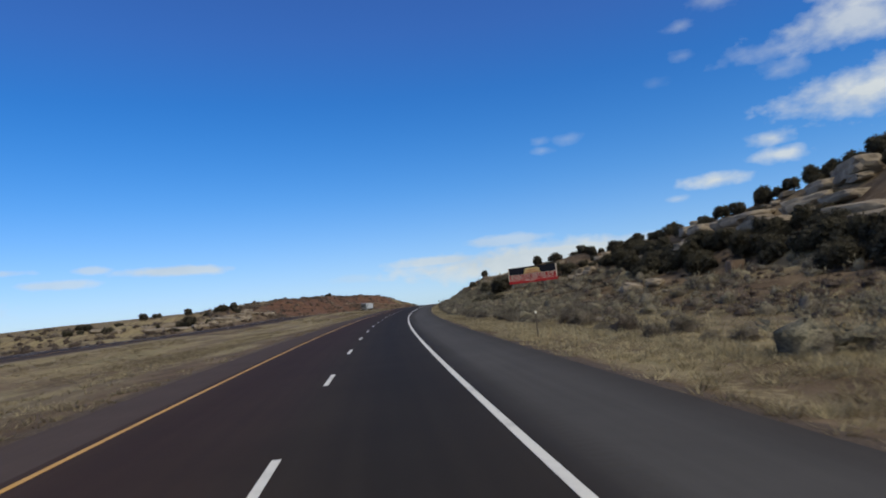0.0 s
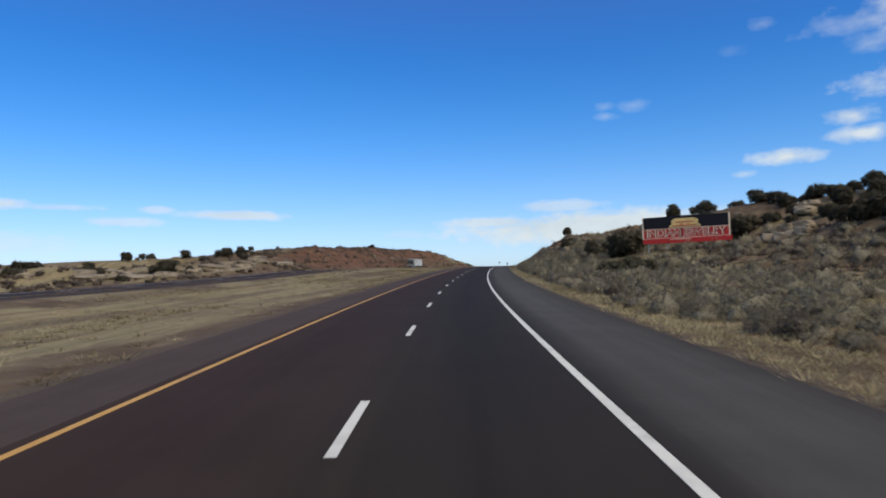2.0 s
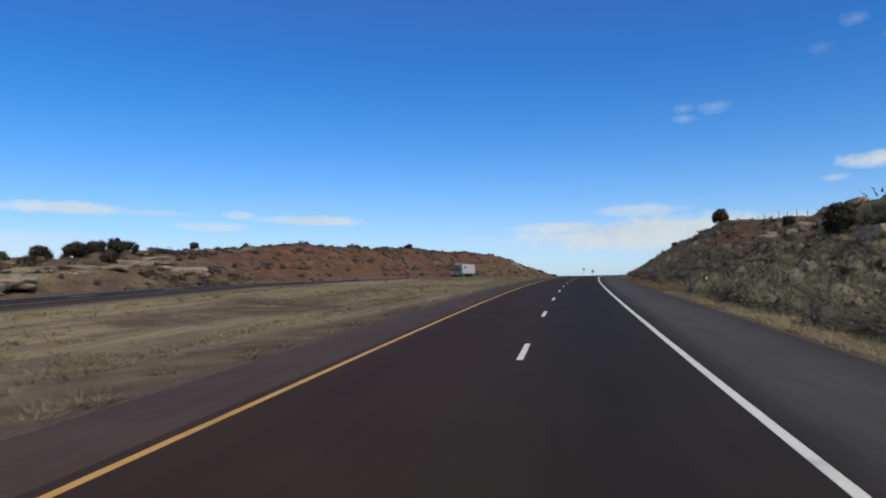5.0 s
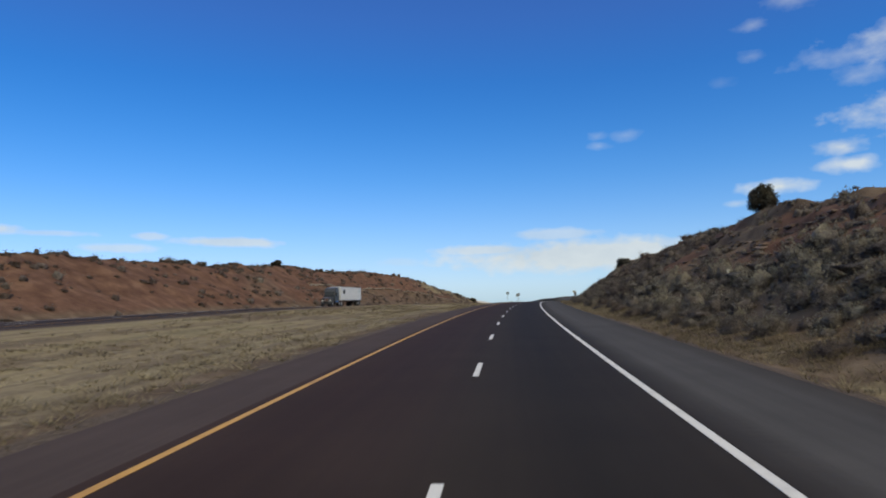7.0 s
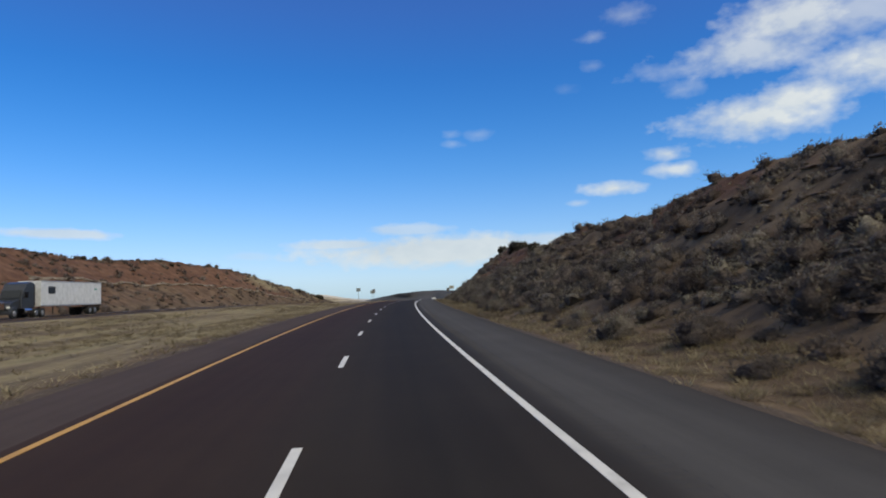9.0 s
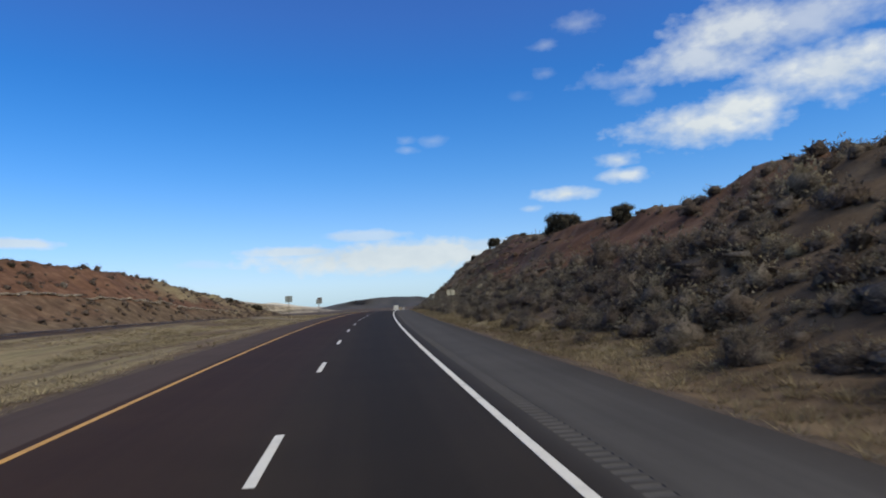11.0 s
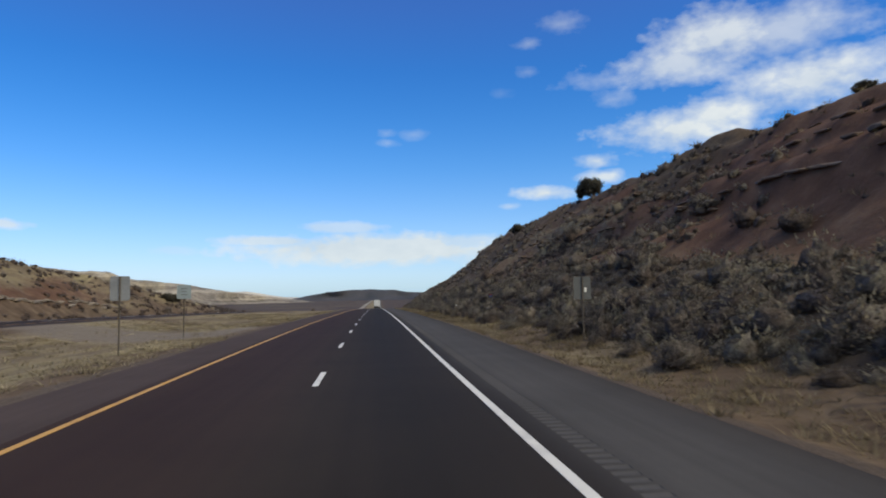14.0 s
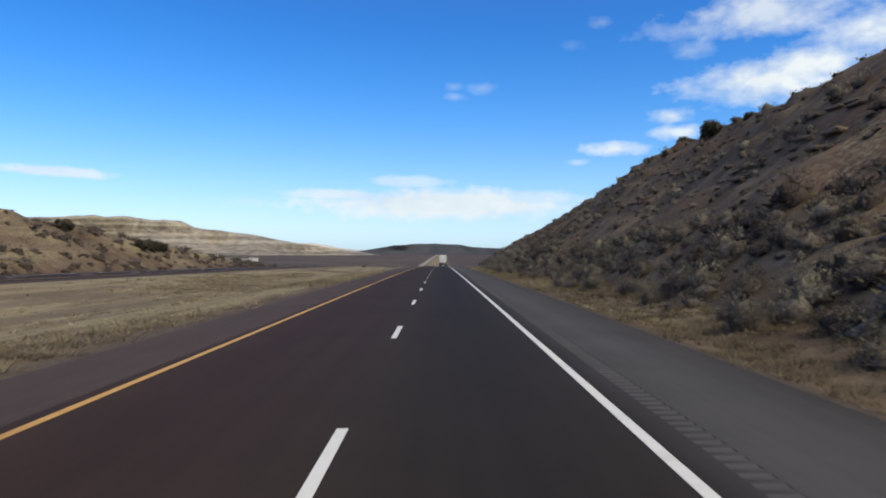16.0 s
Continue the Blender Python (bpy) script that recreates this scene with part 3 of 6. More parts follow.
def build_ground():
    s = np.concatenate([np.arange(-400, -40, 12.0), np.arange(-40, 0, 3.0), np.arange(0, 640, 1.0), np.arange(640, 800, 4.0), np.arange(800, 1600, 20.0), np.arange(1600, 4981, 90.0)])
    u = np.concatenate([[-3600, -2600, -1800, -1200, -800, -550, -400, -300, -220, -170], np.arange(-140, -90, 5.0), np.arange(-90, -52, 1.6), np.arange(-52, -46, 1.0),
                        [-40.0], np.arange(-34.6, -9, 0.9), [-8.5, -3.0, 2.0, 3.2, 3.5], np.arange(3.9, 9, 0.45), np.arange(9, 30, 0.5), np.arange(30, 64, 1.6),
                        [66, 70, 76, 84, 95, 110, 130, 160, 200, 260, 340, 450, 620, 850, 1150, 1500]])
    S, U = np.meshgrid(s, u, indexing="ij")
    P = land(S, U).reshape(-1, 3)
    me = bpy.data.meshes.new("ground")
    q = grid_faces(len(s), len(u))
    q = q[:, ::-1]
    tri = np.concatenate([q[:, [0, 1, 2]], q[:, [0, 2, 3]]])
    me = fast_mesh("ground", P, tri[:, ::-1], M_GROUND, smooth=True)
    S, U = S.ravel(), U.ravel()
    nz = fbm(S / 13, U / 8, 3, 61)
    mu, cu, tu = np.interp(S, RS, R_MID_U), np.interp(S, RS, R_TOP_U), np.interp(S, RS, R_TOE_U)
    red_l = np.clip((-50 - U) / 4, 0, 1) * np.clip((S - 225) / 60, 0, 1) * np.clip((640 - S) / 90, 0, 1) * np.clip((U + np.interp(S, LS, L_TOP_U) + 3) / 4, 0, 1) * np.where(S < 395, 1, np.clip((ledge_u(S) + 1.2 - U) / 1.5, 0.48, 1)) * (0.85 + 0.3 * nz)
    red_r = np.clip((U - tu - 1) / 5, 0, 1) * np.clip((cu + 1 - U) / 2, 0, 1) * np.clip((S - 205) / 30, 0, 1) * (0.5 + 0.45 * np.clip((S - 372) / 20, 0, 1) * np.clip((490 - S) / 30, 0, 1) * np.clip(2.5 * (U - tu) / (cu - tu) - 0.6, 0, 1) - 0.25 * np.clip((S - 480) / 40, 0, 1) + 0.5 * nz)
    red = np.clip(red_l + red_r, 0, 1)
    grass = np.clip((U - 3.8) / 0.8, 0, 1) * np.clip((tu + 1.0 - U) / 2.5, 0, 1) * (0.7 - 0.45 * np.clip((S - 215) / 20, 0, 1) + 0.6 * nz)
    grass = grass + np.clip((-10.6 - U) / 1.0, 0, 1) * np.clip((U + 34.6) / 2, 0, 1) * (0.72 + 0.55 * nz - 0.22 * np.clip((U + 13.5) / 2, 0, 1))
    grass = grass + (0.3 + 0.3 * nz) * np.clip((U - tu) / 2, 0, 1) * np.clip((200 - S) / 30, 0, 1) + (0.62 + 0.5 * nz) * np.clip((U - 8) / 2, 0, 1) * np.clip((28 - U) / 5, 0, 1) * np.clip((205 - S) / 20, 0, 1) + 0.75 * np.clip((-51 - U) / 6, 0, 1) * np.clip((255 - S) / 40, 0, 1)
    grass = grass + 0.45 * np.clip((U - cu) / 3, 0, 1) + 0.5 * np.clip((-np.interp(S, LS, L_TOP_U) - 1 - U) / 4, 0, 1) + 0.05 * np.clip((S - 640) / 60, 0, 1) + 0.1 * np.clip((-50 - U) / 4, 0, 1) * np.clip((S - 520) / 60, 0, 1)
    gravel = np.clip((4.5 - U) / 0.8, 0, 1) * np.clip(U / 2, 0, 1) + np.clip((U + 10.9) / 0.9, 0, 1) * np.clip(-U / 5, 0, 1) + np.clip((-32.0 - U) / 1.6, 0, 1) * np.clip((U + 51) / 2, 0, 1)
    grass = np.where((U > -34) & (U < -9.8), grass + 0.5 * np.clip((S - 700) / 60, 0, 1), grass * (1 - 0.75 * np.clip((S - 650) / 60, 0, 1)))
    red = red * np.where(U < -50, np.clip((640 - S) / 90, 0.4, 1), 1)
    grass = grass + (0.22 + 0.3 * nz) * np.clip((U - tu) / 3, 0, 1) * np.clip((cu - U) / 3, 0, 1) * np.clip((S - 430) / 30, 0, 1) * (S < 700)
    # bare gravel crossover through the median
    mid_s = 479 + 0.75 * (-13 - U)
    cross = np.clip((8.5 - abs(S - mid_s) + 2.5 * nz) / 3, 0, 1) * np.clip((-10.5 - U) / 1.5, 0, 1) * np.clip((U + 35) / 2, 0, 1)
    a = me.attributes.new("bare", "FLOAT", "POINT")
    a.data.foreach_set("value", (0.85 * cross).astype(np.float32))
    tan = np.clip((-50 - U) / 4, 0, 1) * np.clip((S - 470) / 70, 0, 1) * np.clip(0.55 + 0.7 * fbm(S / 20, U / 4, 3, 62), 0, 1)
    grass = grass + 0.68 * tan
    a = me.attributes.new("su", "FLOAT_VECTOR", "POINT")
    a.data.foreach_set("vector", np.stack([S, U, 0 * S], -1).astype(np.float32).ravel())
    # dark low scrub that covers the far plain on both sides of the highway
    scrub = np.clip((S - 670) / 50, 0, 1) * np.clip(np.clip((-49 - U) / 3, 0, 1) + np.clip((U - 7) / 3, 0, 1), 0, 1) * np.clip(0.95 + 0.4 * fbm(S / 60, U / 40, 3, 64), 0, 1)
    a = me.attributes.new("scrub", "FLOAT", "POINT")
    a.data.foreach_set("value", scrub.astype(np.float32))
    col = np.stack([red, np.clip(grass, 0, 1), np.clip(gravel, 0, 1), np.ones(len(S))], -1).astype(np.float32)
    a = me.attributes.new("zone", "FLOAT_COLOR", "POINT")
    a.data.foreach_set("color", col.ravel())
    return tagged(new("ground", me), "dry tan and reddish desert soil with straw grass beside the road", "ground", kind="structure")


ground = build_ground()


# ---------------------------------------------------------------- pavements
def strip(name, u0, u1, mat, s0, s1, step=3.0, lift=0.0, side=0, crossings=2, thick=0.12):
    """A paved band along the road, with real edges; side 1 lies on the westbound level."""
    s = np.arange(s0, s1 + 0.01, step)
    if s1 > 900:
        s = np.concatenate([np.arange(s0, 900, step), np.arange(900, s1 + 0.01, step * 8)])
    u = np.linspace(u0, u1, crossings)
    u = np.concatenate([[u0], u, [u1]])
    z = np.concatenate([[-thick], np.zeros(crossings), [-thick]]) + lift
    S, U = np.meshgrid(s, u, indexing="ij")
    base = np.interp(S, WS, W_H) if side else 0 * S
    P = along(S, U, base + z[None, :]).reshape(-1, 3)
    f = grid_faces(len(s), len(u))
    me = mesh_data(name, P, f, (mat,))
    a = me.attributes.new("su", "FLOAT_VECTOR", "POINT")
    a.data.foreach_set("vector", np.stack([S.ravel(), U.ravel(), 0 * S.ravel()], -1).astype(np.float32).ravel())
    return me


FAR = 745
road = tagged(new("road", strip("road", -7.86, 0.46, M_LANE, -400, FAR, crossings=9)), "dark asphalt of the eastbound lanes, reddish in the passing lane", "road", kind="structure")
shoulder = tagged(new("road_shoulder", strip("road_shoulder", 0.95, 3.5, M_SHOULDER, -400, 4900, lift=-0.012, crossings=4)), "worn grey asphalt shoulder beside the outer lane", "road shoulder", kind="structure")
tagged(new("road_shoulder", strip("road_shoulder", -9.85, -7.864, M_SHOULDER_L, -400, 4900, lift=-0.008, crossings=3)), "brownish grey asphalt inner shoulder beside the median", "road shoulder", kind="structure")
road_w = tagged(new("road", strip("road", -45.6, -35.4, M_LANE_W, -400, FAR, side=1, lift=-0.004, crossings=4)), "dark asphalt of the westbound highway beyond the median", "road", kind="structure")
for a, b in ((-47.3, -45.604), (-35.396, -34.0)):
    part("road_shoulder", strip("road_shoulder", a, b, M_SHOULDER_L, -400, 4900, side=1, lift=-0.01), M_SHOULDER_L, road_w)
tagged(new("road", strip("road", -7.86, 0.9, M_PALE_ROAD, FAR + 0.004, 4900)), "pale worn concrete of the highway crossing the far plain", "road", kind="structure")
tagged(new("road", strip("road", -45.6, -35.4, M_PALE_ROAD, FAR + 0.004, 4900, side=1, lift=-0.004)), "pale worn concrete of the westbound highway on the far plain", "road", kind="structure")


def build_rumble():
    """Milled grooves in the shoulder, 30 cm apart."""
    n = int(700 / 0.3)
    s = (-30 + 0.3 * np.arange(n)[:, None] + np.array([0.0, 0.12, 0.15, 0.205, 0.26])[None, :]).ravel()
    z = np.tile([0.0, 0.0, -0.011, -0.015, -0.011], n)
    u = np.array([0.464, 0.53, 0.545, 0.875, 0.89, 0.946])
    S, U = np.meshgrid(s, u, indexing="ij")
    worn = np.clip(0.8 + 0.5 * vnoise(S / 9, U * 0, 15), 0.35, 1) * np.interp(S, [260, 350], [0.3, 1])
    P = along(S, U, -0.006 + worn * z[:, None] * ((U > 0.54) & (U < 0.88))).reshape(-1, 3)
    me = mesh_data("rumble_strip", P, grid_faces(len(s), 6), (M_SHOULDER, M_GROOVE))
    row = np.arange(len(me.polygons)) // 5
    col = np.arange(len(me.polygons)) % 5
    me.polygons.foreach_set("material_index", ((row % 5 > 0) & (col == 2) & (s[row] > 335)).astype(np.int32))
    a = me.attributes.new("su", "FLOAT_VECTOR", "POINT")
    a.data.foreach_set("vector", np.stack([S.ravel(), U.ravel(), 0 * S.ravel()], -1).astype(np.float32).ravel())
    ob = part("rumble_strip", me, M_SHOULDER, shoulder, "milled grooves of a rumble strip")
    ob["kind"] = "stuff"


build_rumble()
part("edge_line", strip("edge_line", -0.075, 0.085, M_WHITE_LINE, -400, 4900, lift=0.006, thick=0.005), M_WHITE_LINE, road, "white edge line")
part("edge_line", strip("edge_line", -7.62, -7.48, M_YELLOW_LINE, -400, 4900, lift=0.006, thick=0.005), M_YELLOW_LINE, road, "yellow edge line")
part("edge_line", strip("edge_line", -45.3, -45.15, M_WHITE_LINE, -400, 4900, lift=0.004, side=1, thick=0.005), M_WHITE_LINE, road_w, "white edge line")
part("edge_line", strip("edge_line", -37.75, -37.6, M_YELLOW_LINE, -400, 4900, lift=0.004, side=1, thick=0.005), M_YELLOW_LINE, road_w, "yellow edge line")
for k in range(-4, 110):
    s0 = 7.656 + 12.192 * k
    part("lane_dash", strip("lane_dash", -3.72, -3.575, M_WHITE_LINE, s0, s0 + 3.05, step=1.525, lift=0.006, thick=0.005), M_WHITE_LINE, road)
for k in range(0, 70):
    s0 = 2.0 + 12.192 * k
    part("lane_dash", strip("lane_dash", -41.5, -41.35, M_WHITE_LINE, s0, s0 + 3.05, step=3.05, lift=0.004, side=1, thick=0.005), M_WHITE_LINE, road_w)


# ---------------------------------------------------------------- plants
rng = np.random.RandomState(7)


def shrub_shape(seed, rings=6, around=11, twigs=130, thick=0.035):
    """A low rounded shrub, about 1 m wide and 0.6 m high: a lumpy leafy dome and a loose shell of many small leaf sprays."""
    r = np.random.RandomState(seed)
    lobes = r.randn(6, 3)
    lobes[:, 2] = np.abs(lobes[:, 2]) * 0.7
    lobes /= np.linalg.norm(lobes, axis=1)[:, None]
    gain = 0.07 + 0.11 * r.rand(6)

    def reach(d):
        near = np.clip(d @ lobes.T, 0, 1) ** 3
        return 0.3 + (near * gain).sum(-1) + 0.03 * np.sin(9 * d[..., 0] + seed) * np.sin(8 * d[..., 1] + 2 * seed)

    v, f = [], []
    for k in range(rings):
        e = math.radians(-14 + 94 * k / (rings - 1))
        for i in range(around):
            a = 2 * math.pi * (i + 0.5 * (k % 2)) / around
            d = np.array([math.cos(e) * math.cos(a), math.cos(e) * math.sin(a), math.sin(e)])
            v.append(tuple(d * reach(d) * np.array([1, 1, 1.15]) * (0.5 + 0.42 * r.rand())))
    v.append((0, 0, 0.75 * float(reach(np.array([0.0, 0, 1])))))
    for k in range(rings - 1):
        for i in range(around):
            a, b = k * around + i, k * around + (i + 1) % around
            f += [(a, b, b + around), (a, b + around, a + around)]
    top = rings * around
    for i in range(around):
        f.append((top - around + i, top - around + (i + 1) % around, top))
    for _ in range(twigs):
        a, up = 2 * math.pi * r.rand(), r.rand() * 1.05 - 0.05
        flat = math.sqrt(max(0, 1 - up * up))
        d = np.array([flat * math.cos(a), flat * math.sin(a), up])
        p = d * reach(d) * np.array([1, 1, 1.15]) * (0.6 + 0.48 * r.rand() ** 0.7)
        out = d + 0.5 * r.randn(3) + np.array([0, 0, 0.5])
        out *= thick * (1.6 + 2.4 * r.rand()) / np.linalg.norm(out)
        side = np.cross(out, r.randn(3))
        side *= thick * (0.45 + 0.5 * r.rand()) / (np.linalg.norm(side) + 1e-9)
        n = len(v)
        v += [tuple(p - side), tuple(p + side), tuple(p + out)]
        f.append((n, n + 1, n + 2))
    shell = np.where(np.arange(len(v)) <= top, -0.1, 0.05) + 0.16 * r.randn(len(v))     # inner shade put into the heart's tint, a mottled shell
    return np.array(v), np.array(f), shell


def shrub_normals(sv, seed, rough=0.35):
    n = sv / 0.5 + rough * np.random.RandomState(seed).randn(len(sv), 3) + np.array([0, 0, 0.35])
    return n / (np.linalg.norm(n, axis=1)[:, None] + 1e-6)


def tuft_shape(seed, blades=17):
    r = np.random.RandomState(seed)
    v, f = [], []
    for _ in range(blades):
        a = 2 * math.pi * r.rand()
        d = np.array([math.cos(a), math.sin(a), 0])
        b = d * 0.3 * r.rand()
        lean = d * (0.15 + 0.35 * r.rand())
        side = np.array([-d[1], d[0], 0]) * (0.011 + 0.013 * r.rand())
        h = 0.6 + 0.5 * r.rand()
        n = len(v)
        v += [tuple(b - side), tuple(b + side), tuple(b + lean + np.array([0, 0, h]))]
        f.append((n, n + 1, n + 2))
    return np.array(v), np.array(f), np.zeros(len(v))


def scatter(name, shapes, places, sizes, heights, tints, mat, label, category, tip=0.0):
    """Joins copies of some shapes at places into one mesh of kind stuff."""
    V, F, Tn, N, base = [], [], [], [], 0
    which = rng.randint(0, len(shapes), len(places))
    turn = rng.rand(len(places)) * 2 * math.pi
    for k, (sv, sf, shell) in enumerate(shapes):
        idx = np.where(which == k)[0]
        if not len(idx):
            continue
        c, s_ = np.cos(turn[idx])[:, None], np.sin(turn[idx])[:, None]
        x = (sv[None, :, 0] * c - sv[None, :, 1] * s_) * sizes[idx][:, None] + places[idx, 0][:, None]
        y = (sv[None, :, 0] * s_ + sv[None, :, 1] * c) * sizes[idx][:, None] + places[idx, 1][:, None]
        z = sv[None, :, 2] * heights[idx][:, None] + places[idx, 2][:, None]
        V.append(np.stack([x, y, z], -1).reshape(-1, 3))
        nv = shrub_normals(sv, k)
        nx = nv[None, :, 0] * c - nv[None, :, 1] * s_
        ny = nv[None, :, 0] * s_ + nv[None, :, 1] * c
        nn = np.stack([nx, ny, 0 * nx + nv[None, :, 2]], -1).reshape(-1, 3)
        N.append(nn)
        F.append((sf[None] + (np.arange(len(idx)) * len(sv))[:, None, None]).reshape(-1, 3) + base)
        # paler towards the leaf tips; the darker inside is shade put into the tint
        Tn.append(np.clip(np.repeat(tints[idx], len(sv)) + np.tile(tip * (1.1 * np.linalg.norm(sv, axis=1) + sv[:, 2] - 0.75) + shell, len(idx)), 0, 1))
        base += len(idx) * len(sv)
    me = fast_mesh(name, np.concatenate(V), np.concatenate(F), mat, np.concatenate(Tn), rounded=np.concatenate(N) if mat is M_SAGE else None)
    return tagged(new(name, me), label, category, kind="stuff")


SHRUBS = [shrub_shape(k, 4, 8, 150, 0.036) for k in range(6)]
MID_SHRUBS = [shrub_shape(k, 3, 7, 80, 0.047) for k in range(20, 28)]
FAR_SHRUBS = [shrub_shape(k, 3, 6, 24, 0.055) for k in range(6, 10)]
TUFTS = [tuft_shape(40 + k) for k in range(5)]


def brush(s, u, big, name, label, grey=0.5, far=0, tall=1.0):
    P = land(s, u, -0.06)
    size = big * (0.6 + 0.85 * rng.rand(len(s)) ** 2)
    tint = np.clip(grey + 0.22 * (u > 0) * (s > 205) * np.clip((315 - s) / 30, 0, 1) + 0.17 * np.clip((s - 365) / 30, 0, 1) * np.clip((465 - s) / 30, 0.65, 1) * (u > 0) + 0.18 * rng.randn(len(s)) + 0.25 * vnoise(s / 9, u / 6, 71), 0, 1)
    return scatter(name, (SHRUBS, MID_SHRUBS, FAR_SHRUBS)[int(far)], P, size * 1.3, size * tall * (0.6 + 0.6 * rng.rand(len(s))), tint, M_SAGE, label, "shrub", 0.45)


def picked(n, s0, s1, lo, hi, density, power=1.0):
    """Random road coordinates, kept by a density function."""
    s, q = s0 + (s1 - s0) * rng.rand(n), rng.rand(n) ** power
    u = lo(s) + (hi(s) - lo(s)) * q
    keep = rng.rand(n) < density(s, u)
    return s[keep], u[keep]


# brush on the cut slope: thick at the foot, thin on the bare upper part
def slope_part(s, u):
    lo, hi = np.interp(s, RS, R_TOE_U), np.interp(s, RS, R_TOP_U)
    return (u - lo) / (hi - lo)


def barren(s, u):
    """How bare of brush the smooth red upper slope is, 0 to 1."""
    return np.clip((s - 362) / 25, 0, 1) * np.clip((478 - s) / 30, 0, 1) * np.clip(3.2 * slope_part(s, u) - 1.15 + 0.5 * vnoise(s / 14, u / 5, 66), 0, 1)


def sage_edge(s):
    """Where the brush begins beside the verge."""
    return np.interp(s, [-30, 30, 70, 105, 215, 640], [10.5, 9.5, 7.6, 5.8, 5.9, 6.8])


# single shrubs that stand along the edge of the verge
def build_edge_shrubs(count=250):
    r = np.random.RandomState(77)
    kinds = []
    for k in range(9):
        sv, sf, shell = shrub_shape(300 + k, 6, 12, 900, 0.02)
        # lighter top and darker foot: light from above put into the tint
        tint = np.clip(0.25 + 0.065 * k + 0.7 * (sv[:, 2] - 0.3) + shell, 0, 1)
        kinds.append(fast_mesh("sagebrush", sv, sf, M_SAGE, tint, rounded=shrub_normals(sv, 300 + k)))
    for k in range(count):
        s = 8 + 625 * (k + 0.8 * r.rand()) / count
        u = float(sage_edge(s)) + 0.1 + 2.6 * r.rand() ** 1.5
        p = land(s, u, -0.05)
        pick = int(r.randint(3, 9)) if s < 225 else int(r.randint(9))
        w = 0.95 + 0.95 * r.rand() ** 1.5
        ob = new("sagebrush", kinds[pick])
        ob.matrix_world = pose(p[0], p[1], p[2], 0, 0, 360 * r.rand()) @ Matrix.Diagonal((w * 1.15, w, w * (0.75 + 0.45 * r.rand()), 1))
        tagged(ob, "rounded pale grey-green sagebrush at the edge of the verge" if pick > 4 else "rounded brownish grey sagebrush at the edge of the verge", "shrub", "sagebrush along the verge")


build_edge_shrubs()
s, u = picked(4000, 205, 690, lambda s: np.interp(s, RS, R_TOE_U) - 0.6, lambda s: np.interp(s, RS, R_TOE_U) + 5.0,
              lambda s, u: np.clip(0.55 + 0.6 * vnoise(s / 8, u / 4, 51), 0.1, 1) * np.clip((u - 6.6) / 1.6, 0.1, 1))
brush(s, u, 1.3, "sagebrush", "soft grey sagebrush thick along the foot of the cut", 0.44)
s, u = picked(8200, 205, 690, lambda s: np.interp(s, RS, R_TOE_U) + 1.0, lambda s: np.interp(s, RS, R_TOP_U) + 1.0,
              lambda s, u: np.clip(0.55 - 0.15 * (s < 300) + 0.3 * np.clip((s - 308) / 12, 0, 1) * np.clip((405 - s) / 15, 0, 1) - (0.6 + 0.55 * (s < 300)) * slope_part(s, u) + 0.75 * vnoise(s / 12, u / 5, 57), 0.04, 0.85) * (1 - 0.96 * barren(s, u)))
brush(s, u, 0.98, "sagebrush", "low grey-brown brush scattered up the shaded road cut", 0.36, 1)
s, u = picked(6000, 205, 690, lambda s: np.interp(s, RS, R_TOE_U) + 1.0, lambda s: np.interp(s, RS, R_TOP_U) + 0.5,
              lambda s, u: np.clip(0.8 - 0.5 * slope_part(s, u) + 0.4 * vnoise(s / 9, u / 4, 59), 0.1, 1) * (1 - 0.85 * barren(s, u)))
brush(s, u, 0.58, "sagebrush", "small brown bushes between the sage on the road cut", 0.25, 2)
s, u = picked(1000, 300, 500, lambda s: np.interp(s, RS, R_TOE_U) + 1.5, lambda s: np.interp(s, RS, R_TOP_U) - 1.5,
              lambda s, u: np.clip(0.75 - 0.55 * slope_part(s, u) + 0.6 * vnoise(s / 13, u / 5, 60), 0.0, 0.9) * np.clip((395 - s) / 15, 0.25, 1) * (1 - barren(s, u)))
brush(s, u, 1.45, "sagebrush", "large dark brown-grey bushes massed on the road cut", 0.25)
# scrub on the flat beside the road before the cut
s, u = picked(6800, -30, 215, sage_edge, lambda s: np.interp(s, RS, R_MID_U) + 4,
              lambda s, u: np.clip(0.38 + 0.9 * vnoise(s / 11, u / 5, 52) + 0.35 * np.clip((s - 90) / 40, 0, 1), 0.04, 1) * np.clip((34 - u) / 12, 0.5, 1))
brush(s, u, 1.5, "sagebrush", "pale grey-green sagebrush on the flat below the hill", 1.0, 1)
s, u = picked(3600, 10, 205, lambda s: 18 + 0 * s, lambda s: np.interp(s, RS, R_MID_U) + 10, lambda s, u: np.clip(0.6 + 0.6 * vnoise(s / 8, u / 5, 54), 0.1, 1))
brush(s, u, 0.9, "sagebrush", "brown low brush on the slope under the junipers", 0.22, 2)
# crest and land behind it
s, u = picked(1300, 215, 640, lambda s: np.interp(s, RS, R_TOP_U) - 0.8, lambda s: np.interp(s, RS, R_TOP_U) + 9, lambda s, u: 0.55 + 0 * u, 2.2)
brush(s, u, 0.7, "sagebrush", "dark low brush along the crest of the cut", 0.2, 2)
# a dark line of brush on the far crest
s, u = picked(1500, 235, 610, lambda s: -np.interp(s, LS, L_TOP_U) - 4.0, lambda s: -np.interp(s, LS, L_TOP_U) + 0.3, lambda s, u: 0.6 + 0.4 * vnoise(s / 9, u, 58))
brush(s, u, 1.0, "sagebrush", "dark brush along the crest beyond the westbound road", 0.0, 2, 0.55)
